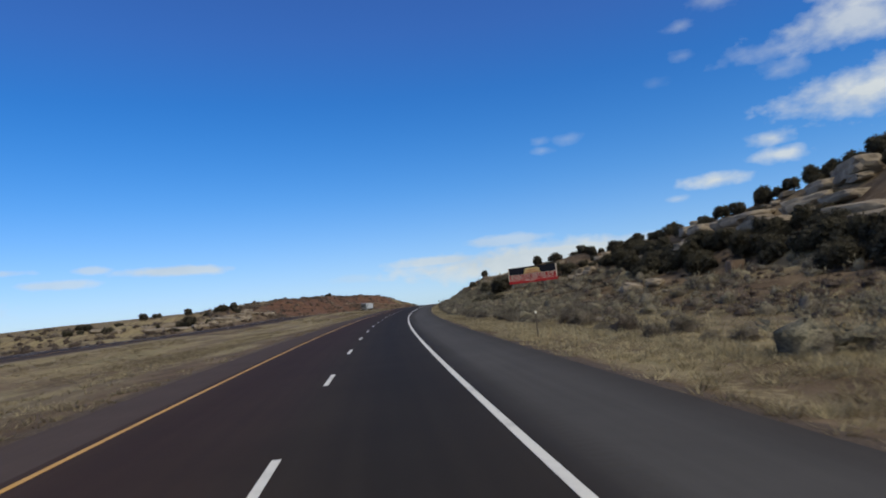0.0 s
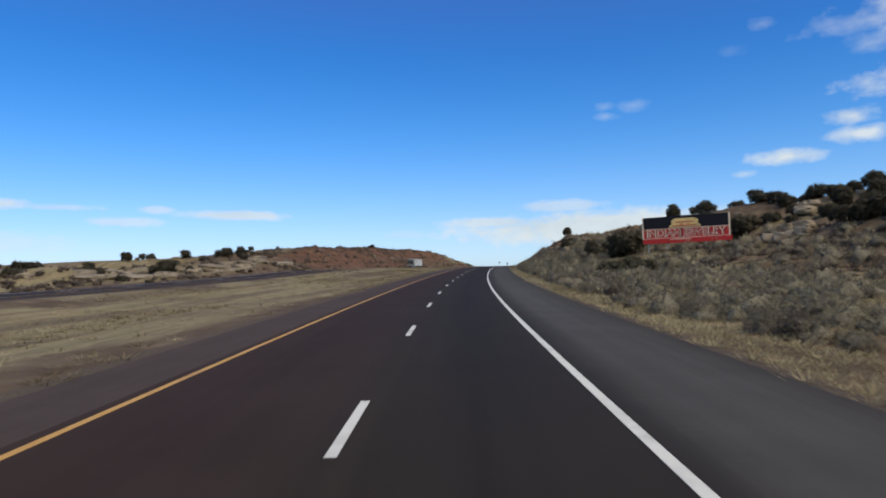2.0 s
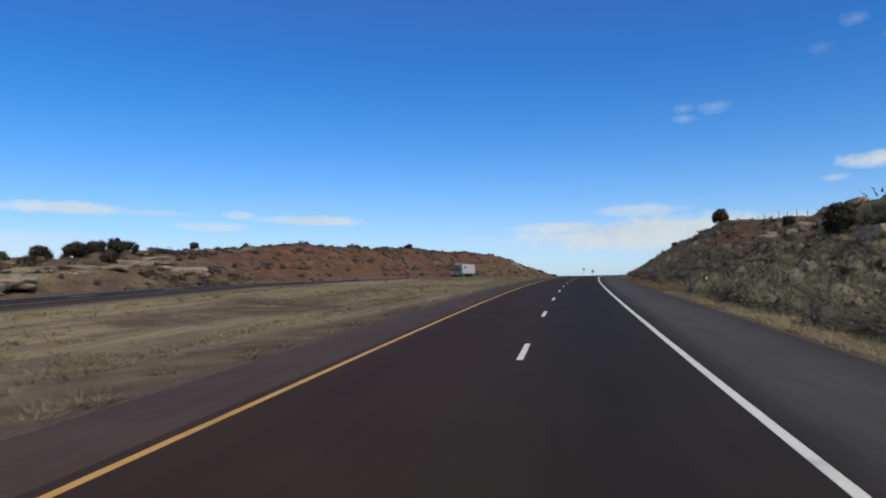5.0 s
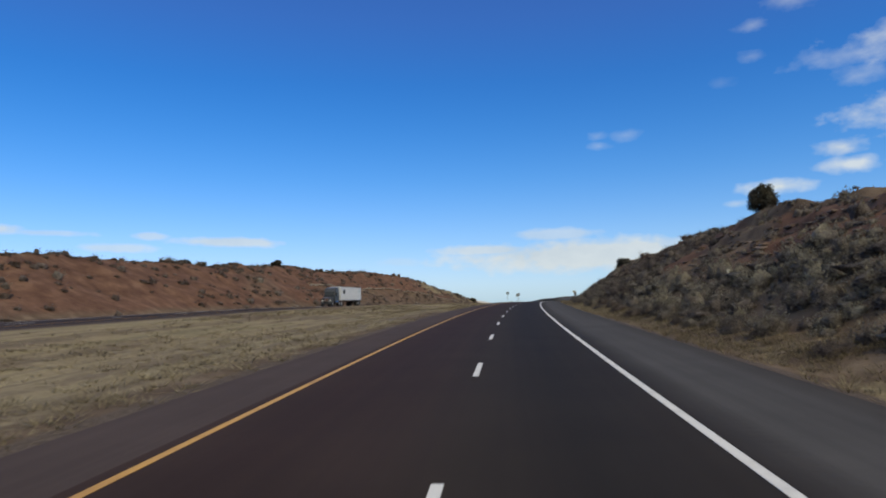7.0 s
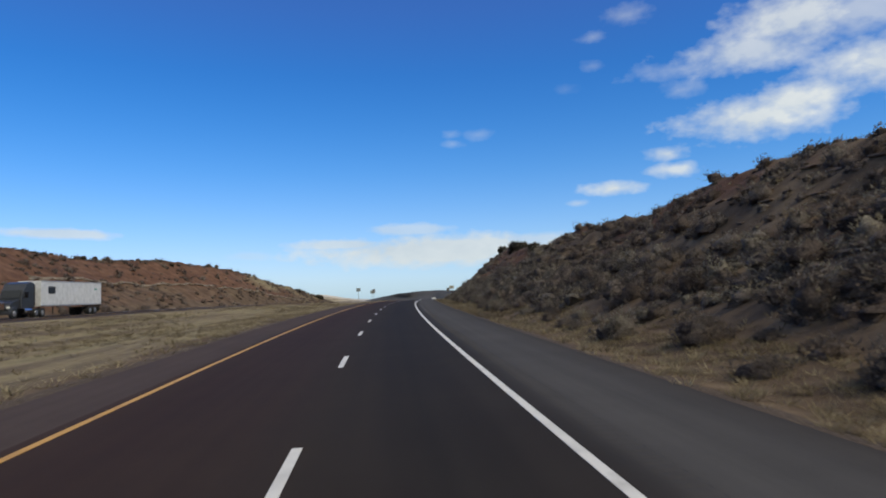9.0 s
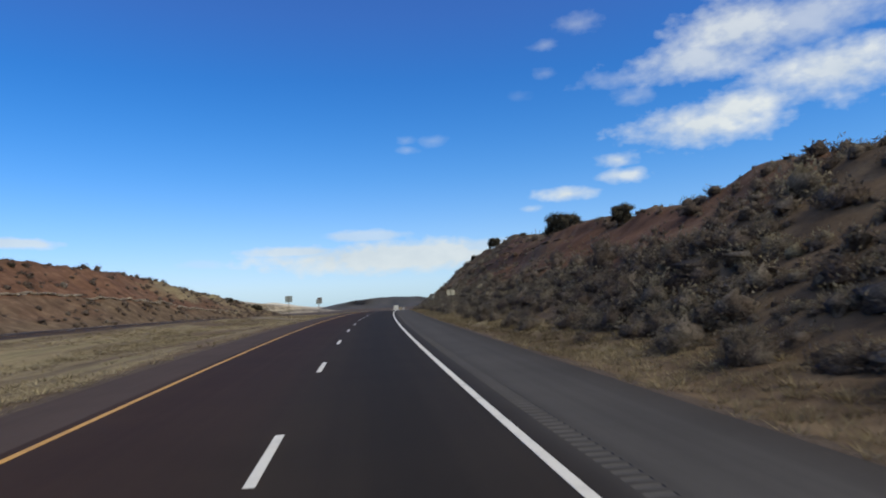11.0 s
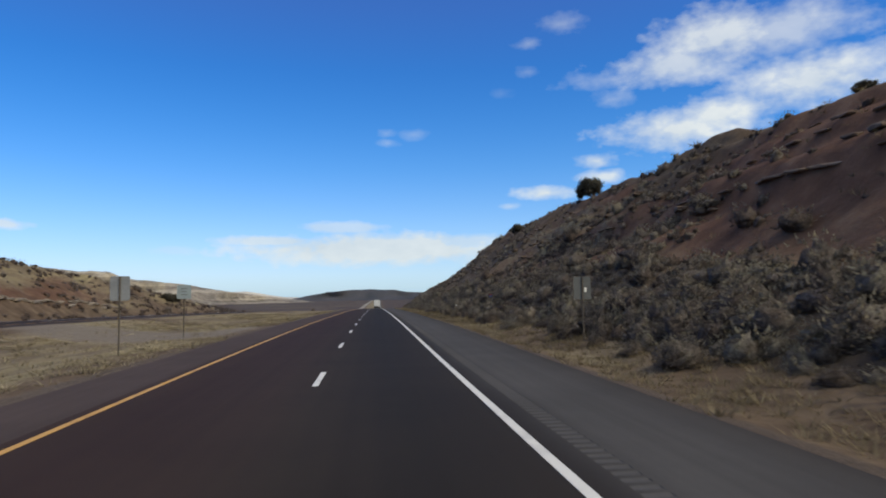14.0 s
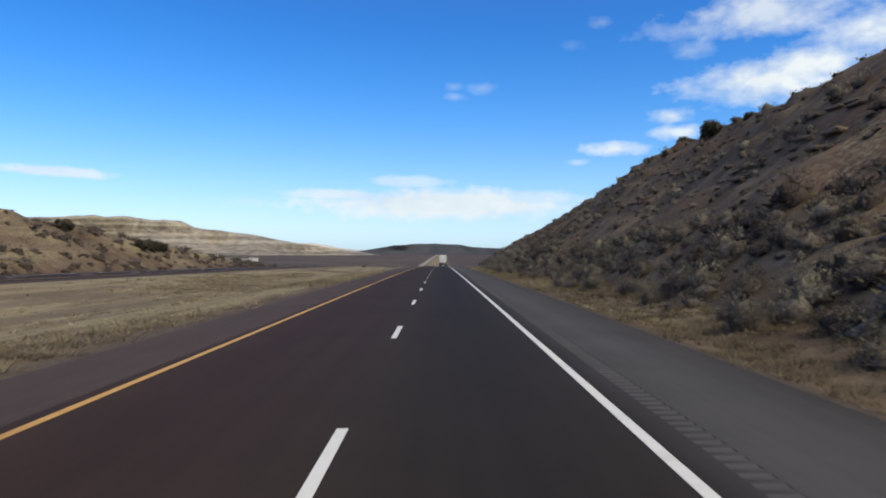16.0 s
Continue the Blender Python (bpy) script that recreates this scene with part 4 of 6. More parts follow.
# the slope and plain beyond the westbound road
s, u = picked(6500, 60, 700, lambda s: -np.interp(s, LS, L_TOP_U) - 30, lambda s: -50.5 + 0 * s,
              lambda s, u: np.clip(0.55 + 0.2 * np.clip((s - 430) / 60, 0, 1) + 0.6 * vnoise(s / 16, u / 5, 53), 0.08, 1))
brush(s, u, 1.4, "sagebrush", "dark brown brush dotting the red slope beyond the westbound road", 0.16, 2, 1.0)
s, u = picked(2600, 640, 1500, lambda s: -160 + 0 * s, lambda s: 140 + 0 * s, lambda s, u: ((u < -52) | ((u > -31) & (u < -13)) | (u > 9)) * np.where((u > -31) & (u < -13), 0.1, 0.8))
brush(s, u, 1.7, "sagebrush", "dark scrub on the plain below the crest", 0.15, 2)


def straw(n, s0, s1, u0, u1, height, density, name, label, base=0.55, power=1.0, wide=1.0):
    s, u = picked(n, s0, s1, lambda s: u0 + 0 * s, lambda s: u1 + 0 * s, density, power)
    P = land(s, u, -0.03)
    hgt = height * (0.5 + 0.9 * rng.rand(len(s)))
    tint = np.clip(base + 0.2 * rng.randn(len(s)) + 0.3 * vnoise(s / 8, u / 3, 81), 0, 1)
    return scatter(name, TUFTS, P, (0.55 + 0.5 * rng.rand(len(s))) * wide, hgt, tint, M_GRASS, label, "grass")


straw(14000, -20, 215, 3.75, 11.0, 0.22, lambda s, u: np.clip(0.95 - abs(u - 6.3) / 5 + 0.35 * vnoise(s / 5, u / 2, 82), 0, 1) * (u < sage_edge(s) + 0.6), "dry_grass", "pale straw grass along the outer verge", 0.68, 1.0, 1.2)
straw(23000, 215, 640, 3.75, 9.0, 0.2, lambda s, u: np.clip(0.9 - abs(u - 6.0) / 4 + 0.35 * vnoise(s / 5, u / 2, 82), 0, 1), "dry_grass", "straw and brown dry grass below the cut", 0.22)
straw(44000, -20, 600, -31, -10.3, 0.19, lambda s, u: np.clip(0.35 + 0.9 * vnoise(s / 22, u / 4, 83) + 0.45 * np.clip((u + 14) / 3, 0, 1), 0.04, 1) * np.where(abs(s - 479 - 0.75 * (-13 - u)) < 8, 0.08, 1), "dry_grass", "patchy dry grass in the median", 0.5, 1.0, 1.3)
straw(22000, -20, 215, 7.5, 34, 0.3, lambda s, u: np.clip(0.6 + 0.8 * vnoise(s / 14, u / 6, 84), 0, 1), "dry_grass", "pale dry grass between the sagebrush", 0.72, 1.4)
straw(3500, 205, 640, 9, 24, 0.3, lambda s, u: np.clip(0.3 + 0.8 * vnoise(s / 10, u / 5, 85), 0, 1), "dry_grass", "thin dry grass on the road cut", 0.35)


# ---------------------------------------------------------------- junipers
def juniper(seed, height, width, label):
    """Twisted trunk, a few limbs and a ragged crown of leafy clumps."""
    r = np.random.RandomState(seed)
    tree = new("juniper_tree")
    tagged(tree, label, "tree", "junipers on the hills")
    bm = bmesh.new()
    trunk_top = height * 0.45

    def limb(a, b, r0, r1):
        d = Vector(b) - Vector(a)
        m = Matrix.Translation(a) @ d.to_track_quat("Z", "Y").to_matrix().to_4x4()
        bmesh.ops.create_cone(bm, cap_ends=True, segments=7, radius1=r0, radius2=r1, depth=d.length, matrix=m @ Matrix.Translation((0, 0, d.length / 2)))

    kink = (0.08 * width * r.randn(), 0.08 * width * r.randn(), trunk_top * 0.5)
    limb((0, 0, -0.25), kink, 0.05 * height, 0.04 * height)
    limb(kink, (kink[0] * 1.5, kink[1] * 1.5, trunk_top), 0.04 * height, 0.026 * height)
    clumps = []
    for k in range(34):
        # points spread evenly over an uneven dome, some of them deep inside it
        a, up = 2.39996 * k + 0.5 * r.rand(), -0.55 + 1.5 * (k + 0.5) / 34
        flat, q = math.sqrt(max(0.05, 1 - up * up)), 0.62 + 0.3 * r.rand() if k % 4 else 0.3 * r.rand() + 0.2
        lobe = 1 + 0.16 * math.sin(2 * a + seed) + 0.1 * math.sin(3 * a + 2 * seed)
        c = (0.46 * width * q * lobe * flat * math.cos(a), 0.46 * width * q * lobe * flat * math.sin(a), height * (0.43 + 0.5 * q * up))
        clumps.append((*c, width * (0.1 + 0.065 * r.rand())))
        if k % 5 == 0:
            limb((kink[0], kink[1], trunk_top * (0.3 + 0.5 * r.rand())), c, 0.02 * height, 0.008 * height)
    clumps.append((0, 0, height * 0.45, width * 0.27))
    part("trunk", bm, M_BARK, tree, "grey-brown twisted trunk")
    V, F, Tn, N, base = [], [], [], [], 0
    ball = bmesh.new()
    bmesh.ops.create_icosphere(ball, subdivisions=2, radius=1.0)
    bv, bf = np.array([v.co[:] for v in ball.verts]), np.array([[v.index for v in f.verts] for f in ball.faces])
    ball.free()
    for cx, cy, cz, cr in clumps:
        c = np.array([cx, cy, cz])
        # a dense inner mass, then small sprays that break its outline
        q = c + bv * (cr * (0.45 + 0.35 * r.rand(len(bv))[:, None])) * np.array([1, 1, 0.9])
        q[:, 2] = np.maximum(q[:, 2], 0.02)
        V.append(q)
        F.append(bf + base)
        base += len(bv)
        nn = 0.4 * bv + 0.6 * r.randn(len(bv), 3) + 1.6 * (c - np.array([0, 0, 0.4 * height])) / height
        N.append(nn / np.linalg.norm(nn, axis=1)[:, None])
        # upper clumps lighter: light from above put into the tint
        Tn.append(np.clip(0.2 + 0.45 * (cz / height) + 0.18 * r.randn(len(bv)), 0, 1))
        n = 105
        d = r.randn(n, 3)
        d /= np.linalg.norm(d, axis=1)[:, None]
        p = c + d * (cr * (0.6 + 0.6 * r.rand(n)[:, None])) * np.array([1, 1, 0.9])
        p[:, 2] = np.maximum(p[:, 2], 0.05)
        out = d + 0.7 * r.randn(n, 3) + np.array([0, 0, 0.5])
        out /= np.linalg.norm(out, axis=1)[:, None]
        side = np.cross(out, r.randn(n, 3))
        side /= np.linalg.norm(side, axis=1)[:, None] + 1e-9
        ln = height * (0.018 + 0.026 * r.rand(n))[:, None]
        V.append(np.stack([p - side * ln * 0.5, p + side * ln * 0.5, p + out * ln * 1.5], 1).reshape(-1, 3))
        F.append(np.arange(3 * n).reshape(-1, 3) + base)
        base += 3 * n
        nn = 0.4 * d + 0.3 * r.randn(n, 3) + 1.6 * (c - np.array([0, 0, 0.4 * height])) / height
        N.append(np.repeat(nn / np.linalg.norm(nn, axis=1)[:, None], 3, axis=0))
        # sprays carry the same painted light, brighter than the inner mass
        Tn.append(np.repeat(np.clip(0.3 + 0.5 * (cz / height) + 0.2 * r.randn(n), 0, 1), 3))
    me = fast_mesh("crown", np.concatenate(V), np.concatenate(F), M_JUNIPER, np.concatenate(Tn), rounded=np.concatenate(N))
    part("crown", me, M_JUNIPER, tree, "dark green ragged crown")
    return tree


JUNIPERS = [juniper(100 + k, h, w, lab) for k, (h, w, lab) in enumerate((
    (3.2, 3.4, "round dark green juniper on the dry hillside"), (2.6, 3.0, "low dark green juniper on the dry hillside"),
    (3.9, 3.0, "upright dark green juniper on the dry hillside"), (2.2, 3.2, "wide low dark juniper on the dry hillside"),
    (3.0, 4.0, "broad dark green juniper on the dry hillside")))]
_first = set()


def plant(kind, s, u, size=1.0, turn=0.0, sink=0.42, label=""):
    src = JUNIPERS[kind]
    p = land(s, u)
    m = pose(p[0], p[1], p[2] - sink * size, 0, 0, turn) @ Matrix.Diagonal((size, size, size, 1))
    if kind not in _first:
        _first.add(kind)
        src.matrix_basis = m
        ob = src
    else:
        old = src.scale.copy()
        src.scale = (1, 1, 1)
        ob = copy_thing(src, m)
        src.scale = old
    if label:
        ob["label"] = label
    return ob


# single trees on the crest of the cut
plant(2, 289.5, 21.0, 0.95, 40, 0.85, label="bushy dark juniper alone on the crest of the cut")
plant(4, 422, 21.2, 1.1, 10, 0.7, label="broad juniper on the bare red crest")
plant(1, 417, 21.4, 0.6, 80)
plant(3, 310, 21.8, 0.38, 15)
plant(3, 463, 24.2, 0.4, 15)
plant(1, 561, 26.2, 0.9, 15)
plant(0, 401, 21.2, 0.75, 120, label="round juniper on the crest of the cut")
plant(0, 517, 26.6, 1.17, 200, 0.3, label="small round juniper on the crest of the cut")
plant(1, 573, 27.6, 0.7, 20)
plant(3, 556, 28.0, 0.5, 75)
plant(2, 431, 22.6, 0.5, 140)
plant(1, 438, 23.5, 0.6, 30)
plant(3, 447, 24.5, 0.6, 60)
plant(0, 236, 18.5, 0.45, 10)
# wooded hill behind the billboard: a thick grove along its foot, single trees on the crest
r = np.random.RandomState(21)
GROVE_S, GROVE_U = (62, 80, 92, 98, 108, 122, 134, 150), (36, 38, 40, 36, 33, 36.5, 38, 41)
for k in range(110):
    s = 58 + 92 * ((k + r.rand()) / 110)
    plant(int(r.randint(5)), s, float(np.interp(s, GROVE_S, GROVE_U)) + 0.5 + 7.0 * r.rand(), 0.85 + 0.35 * r.rand(), 360 * r.rand())
for s, u, k, z in ((178, 49, 3, 1.2), (183, 42.5, 0, 1.1), (168, 52.6, 0, 1.2), (165, 52, 3, 1.0), (152, 55.4, 4, 1.2), (138, 52, 4, 1.1), (128, 52, 3, 1.2), (126, 55, 0, 1.25), (130, 54, 4, 1.0), (122, 56, 0, 1.2), (116, 57.5, 2, 1.3), (114, 59, 4, 1.0), (112, 60, 0, 1.1), (106, 60, 2, 1.2), (196, 36.5, 1, 0.9)):
    plant(k, s, u, 0.8 * z, 53 * s % 360)
for s, u, k, z in ((70, 60, 0, 1.3), (74, 62, 4, 1.2), (78, 58, 2, 1.2), (82, 61, 3, 1.3), (66, 63, 4, 1.3), (92, 61, 0, 1.4), (96, 60, 4, 1.2), (101, 60, 2, 1.15)):
    plant(k, s, u, z, 29 * s % 360)
for k in range(34):
    plant(int(r.randint(5)), 140 + 52 * r.rand(), 39.5 + 14 * r.rand(), 0.6 + 0.35 * r.rand(), 360 * r.rand())
for k in range(16):
    s = 30 + 75 * r.rand()
    plant(int(r.randint(5)), s, 44 + 24 * r.rand(), 0.65 + 0.4 * r.rand(), 360 * r.rand())
for k in range(12):
    s = 120 + 85 * r.rand()
    mu, cu = float(np.interp(s, RS, R_MID_U)), float(np.interp(s, RS, R_TOP_U))
    u = mu + 3 + (cu - mu) * r.rand()
    plant(int(r.randint(5)), s, 41 + 12 * r.rand() if 145 < s < 182 and u < 40 else u, 0.6 + 0.45 * r.rand(), 360 * r.rand())
for s, u, k, z in ((176.5, 20.8, 0, 1.7), (179, 20.2, 2, 1.3), (186, 17.6, 4, 0.9), (191, 17.5, 2, 0.9), (188, 20.0, 0, 0.9), (194, 22, 4, 0.7), (181, 27, 0, 1.25), (176, 33.5, 4, 1.3), (172, 36.5, 0, 1.3), (184, 22.5, 4, 1.2), (147, 14.6, 3, 1.15), (150, 16.0, 1, 1.05), (145, 16.4, 3, 1.1), (152, 17.8, 3, 1.0), (149, 13.2, 1, 0.8), (212, 15, 2, 0.75), (206, 15.5, 0, 0.6)):
    plant(k, s, u, z, 47 * k + s)
# plain and ridge beyond the westbound road
for s, u, k, z in ((243, -70, 0, 1.1), (246, -73, 4, 1.1), (249, -69, 2, 1.0), (251, -74, 0, 1.2), (254, -71, 4, 1.0), (248, -78, 3, 1.2), (240, -75, 1, 1.1), (209, -68, 0, 1.6), (211, -71, 4, 1.3), (207, -62, 1, 0.8), (196, -75, 3, 1.2), (181, -61, 3, 0.9), (190, -80, 4, 1.1), (187, -84, 0, 1.1), (244, -66, 3, 1.0), (247, -68, 1, 0.95), (182, -66, 1, 0.9), (222, -95, 3, 1.4), (232, -101, 0, 1.2), (246, -100, 0, 1.2), (261, -102, 4, 1.2), (205, -98, 3, 1.2), (214, -101, 4, 1.1), (180, -98, 3, 1.1), (255, -88, 0, 1.2), (170, -72, 3, 1.1), (222, -74, 4, 0.8), (232, -78, 0, 0.75), (240, -80, 1, 0.8), (262, -72, 3, 0.9), (268, -75, 4, 0.6),
                   (180, -84, 0, 0.8), (168, -80, 3, 1.1), (160, -92, 4, 0.9), (150, -88, 1, 0.9), (290, -84, 0, 0.8), (312, -76, 3, 0.8), (330, -80, 1, 0.8), (392, -71, 0, 0.85), (394, -73, 1, 0.8), (437, -77, 1, 0.6),
                   (360, -74, 3, 0.9), (352, -73, 4, 0.8), (470, -70, 1, 0.5), (604, -66, 3, 0.9), (597, -62, 3, 1.3), (611, -55.5, 3, 1.35), (615, -55.8, 1, 1.4), (619, -56.2, 3, 1.35), (585, -68, 3, 0.6), (140, -96, 0, 1.0), (120, -100, 4, 1.0), (205, -96, 0, 0.9), (225, -100, 4, 0.9), (250, -98, 0, 0.8)):
    plant(k, s, u, 0.85 * z, 31 * s % 360)


# ---------------------------------------------------------------- rocks
def boulder_mesh(seed, mat, squash=0.65, slab=False):
    bm = bmesh.new()
    bmesh.ops.create_icosphere(bm, subdivisions=3, radius=0.5)
    off = Vector((seed * 3.1, seed * 1.7, seed * 0.9))
    for v in bm.verts:
        d = v.co.normalized()
        q = 1 + 0.38 * noise.noise(d * 1.4 + off) + 0.2 * noise.noise(d * 3.3 + off) + 0.1 * noise.noise(d * 8 + off)
        # broken, flattish faces
        c = d * 0.5 * q
        for a in range(3):
            lim = (0.36, 0.34, 0.28)[a]
            if abs(c[a]) > lim:
                c[a] = math.copysign(lim + (abs(c[a]) - lim) * 0.25, c[a])
        c.z += 0.012 * math.sin(c.z * 46 + 3 * c.x)     # bedding
        if slab:
            c.z = c.z * 0.8 + 0.04 * math.sin(c.z * 28)
        v.co = Vector((c.x, c.y, c.z * squash * 1.5))
    me = bpy.data.meshes.new("boulder")
    bm.to_mesh(me)
    bm.free()
    me.materials.append(mat)
    return me


BOULDERS = [boulder_mesh(k, M_ROCK) for k in range(1, 6)]
SLABS = [boulder_mesh(k, M_ROCK_DARK, 0.5, True) for k in range(11, 15)]


def boulder(k, s, u, size, squash=1.0, turn=0.0, tilt=0.0, label="tan weathered sandstone boulder on the hillside", dark=False, name="boulder", group="boulders on the hill", sink=0.22, long=1.15):
    p = land(s, u)
    ob = new(name, (SLABS if dark else BOULDERS)[k % (4 if dark else 5)])
    ob.matrix_world = pose(p[0], p[1], p[2] + size * squash * sink, tilt, tilt * 0.6, turn) @ Matrix.Diagonal((size * long, size, size * squash, 1))
    return tagged(ob, label, "rock", group)


boulder(0, 95.5, 28.0, 2.7, 0.8, 30, 12, "large pale sandstone boulder lying on the flat")
for k, (ds, du, z) in enumerate(((0, 0, 3.0), (-1.5, 1.6, 2.4), (1.6, -1.4, 2.2), (0.6, 2.4, 2.8), (-2.2, -0.8, 1.8), (1.2, 0.8, 2.0), (-0.4, 0.6, 1.9))):
    boulder(k, 157 + ds, 36.0 + du, z, 0.6 + 0.1 * (k % 3), 47 * k, 9, "layered sandstone rock in a pile beside the billboard", sink=0.2 + 0.35 * (k > 4))
boulder(3, 99, 32.5, 2.8, 0.55, 70, 5)
boulder(2, 89, 38.5, 2.0, 2.0, 20, 3, "upright grey sandstone block among junipers", dark=True)
for k in range(46):
    s = 35 + 165 * r.rand()
    mu, cu = float(np.interp(s, RS, R_MID_U)), float(np.interp(s, RS, R_TOP_U))
    boulder(k, s, mu + 2 + (cu - mu) * r.rand(), 1.0 + 2.6 * r.rand() ** 2, 0.4 + 0.3 * r.rand(), 360 * r.rand(), 10 * r.rand())
for k in range(40):
    s = 52 + 90 * r.rand()
    mu, cu = float(np.interp(s, RS, R_MID_U)), float(np.interp(s, RS, R_TOP_U))
    boulder(k, s, mu + 5 + (cu - mu - 4) * r.rand(), 3.0 + 3.6 * r.rand() ** 1.5, 0.38 + 0.25 * r.rand(), heading(s) + 90 + 25 * r.randn(), 6 * r.randn(), "massive rounded sandstone outcrop on the wooded hill", sink=0.12, long=1.3 + 0.6 * r.rand())
for k in range(14):
    boulder(k, 178 + 60 * r.rand(), 13 + 9 * r.rand(), 0.9 + 2.4 * r.rand() ** 2, 0.6, 360 * r.rand(), 8)
# ledges of broken brown sandstone along the cut
LEDGES = ((300, 15.0), (431, 17.0), (440, 18.5), (452, 19.0), (468, 17.5), (476, 19.5), (486, 20.5), (492, 19.0), (500, 17.0), (508, 16.5), (516, 19.5), (524, 17.5), (533, 16.5), (545, 15.5), (556, 18.0), (572, 17.0), (590, 18.0), (606, 16.5))
for s, u in LEDGES:
    for j in range(4):
        boulder(j + int(s), s + 1.7 * j + 0.8 * r.randn(), u + 0.2 * j + 0.6 * r.randn(), 0.6 + 0.7 * r.rand(), 0.4 + 0.25 * r.rand(), heading(s) + 90 + 14 * r.randn(), 4 * r.randn(),
                "brown broken sandstone ledge rock on the cut", True, "ledge_rock", "ledge rocks on the cut", 0.15, 1.5)
# thin beds that crop out in broken rows along the cut
for k in range(60):
    s0 = 222 + 95 * r.rand() if k < 38 else 440 + 175 * r.rand()
    q = 0.3 + 0.6 * r.rand()
    for j in range(int(3 + 4 * r.rand())):
        s = s0 + 1.9 * j + 0.3 * r.randn()
        tu, cu = float(np.interp(s, RS, R_TOE_U)), float(np.interp(s, RS, R_TOP_U))
        boulder(j + k, s, tu + (cu - tu) * q + 0.15 * r.randn(), 0.45 + 0.4 * r.rand(), 0.32 + 0.2 * r.rand(), heading(s) + 90 + 7 * r.randn(), 5 * r.randn(),
                "thin broken bed of brown sandstone in the cut", True, "ledge_rock", "ledge rocks on the cut", 0.0, 1.5 + 1.2 * r.rand())
# the long ledge: flat slabs jutting over its shaded face
for k in range(52):
    s = 412 + 1.75 * k
    if r.rand() < 0.35:
        continue
    col = np.arange(11.0, 23.0, 0.1)
    hh = ground_height(0 * col + s, col)
    u = float(col[int(np.argmax(hh > 7.9))])
    boulder(k, s, u - 0.1, 0.55 + 0.5 * r.rand(), 0.3 + 0.2 * r.rand(), heading(s) + 90 + 8 * r.randn(), 4 * r.randn(),
            "flat brown sandstone slab jutting from the cut's long ledge", True, "ledge_rock", "slabs of the long ledge", 0.02, 1.6 + 1.6 * r.rand())


for k in range(40):
    s, u = 165 + 95 * r.rand(), -56 - 42 * r.rand() ** 1.3
    boulder(k, s, u, 1.2 + 2.4 * r.rand() ** 2, 0.35 + 0.2 * r.rand(), 360 * r.rand(), 5, "pale rounded sandstone outcrop on the plain", False, "boulder", "outcrops beyond the westbound road", 0.1, 1.6)


for k in range(26):
    s, u = 172 + 90 * r.rand(), -55 - 24 * r.rand()
    boulder(k, s, u, 3.2 + 3.8 * r.rand(), 0.28 + 0.14 * r.rand(), 360 * r.rand(), 4, "broad pale sandstone mound on the plain", False, "boulder", "outcrops beyond the westbound road", 0.04, 1.5)


def build_left_ledge():
    """A thin pale ledge of sandstone that runs along the slope and dips to the road."""
    ledge = tagged(new("rock_ledge"), "thin pale sandstone ledge running along the red slope", "rock")
    for k in range(112):
        s = 392 + 1.62 * k
        u = float(ledge_u(s)) + 0.25 * r.randn()
        p = land(s, u)
        ob = new("stone", BOULDERS[k % 5])
        ob.parent = ledge
        ob.matrix_world = pose(p[0], p[1], p[2] + 0.1, 4 * r.randn(), 4 * r.randn(), heading(s) + 90 + 8 * r.randn()) @ Matrix.Diagonal((2.6 + 1.2 * r.rand(), 0.9 + 0.4 * r.rand(), 0.42 + 0.3 * r.rand(), 1))


build_left_ledge()


# ---------------------------------------------------------------- things beside the road
M_STEEL = speckled("galvanised_steel", (0.30, 0.31, 0.32), (0.48, 0.49, 0.50), 2.0, 0.5, 20.0, metal=0.7, bump=0.1)
M_ALU = speckled("sign_aluminium", (0.19, 0.2, 0.21), (0.29, 0.3, 0.31), 1.5, 0.5, 12.0, metal=0.2, bump=0.05)
# darker copy of sign_aluminium, the shade of a sign's back put into its colour
M_ALU_SHADED = speckled("shaded_aluminium", (0.075, 0.08, 0.083), (0.12, 0.125, 0.128), 1.5, 0.6, 12.0, bump=0.05)
M_SIGN_WHITE = plain("white_sign_sheet", (0.74, 0.74, 0.72), 0.45)
M_SIGN_BLACK = plain("black_sign_ink", (0.02, 0.02, 0.022), 0.5)
M_SIGN_INK = plain("faded_sign_ink", (0.16, 0.18, 0.2), 0.5)
M_WOOD = speckled("grey_weathered_wood", (0.12, 0.095, 0.075), (0.28, 0.235, 0.19), 2.2, 0.9, 25.0, bump=0.5, distance=0.01)
M_BROWN_POST = speckled("dark_brown_steel", (0.05, 0.04, 0.032), (0.11, 0.09, 0.07), 2.0, 0.7, 18.0, bump=0.1)
M_REFLECT = plain("white_reflector", (0.85, 0.85, 0.8), 0.25)
M_RED = plain("red_billboard_paint", (0.42, 0.025, 0.03), 0.6, gloss=0.25)
M_DARK_RED = plain("dark_red_letter_paint", (0.2, 0.012, 0.018), 0.5)
M_NAVY = plain("black_billboard_paint", (0.012, 0.013, 0.022), 0.7, gloss=0.12)
M_CREAM = plain("cream_billboard_paint", (0.7, 0.6, 0.52), 0.5)
M_GOLD = plain("pale_yellow_billboard_paint", (0.6, 0.45, 0.2), 0.5)
M_WIRE = plain("fence_wire", (0.2, 0.19, 0.18), 0.5, 0.8)


def stand(thing, s, u, turn, dz=0.0):
    """Puts a thing on the land, facing back along the road when turn is 0."""
    p = land(s, u)
    thing.matrix_world = pose(p[0], p[1], p[2] + dz, 0, 0, heading(s) + turn)
    return thing


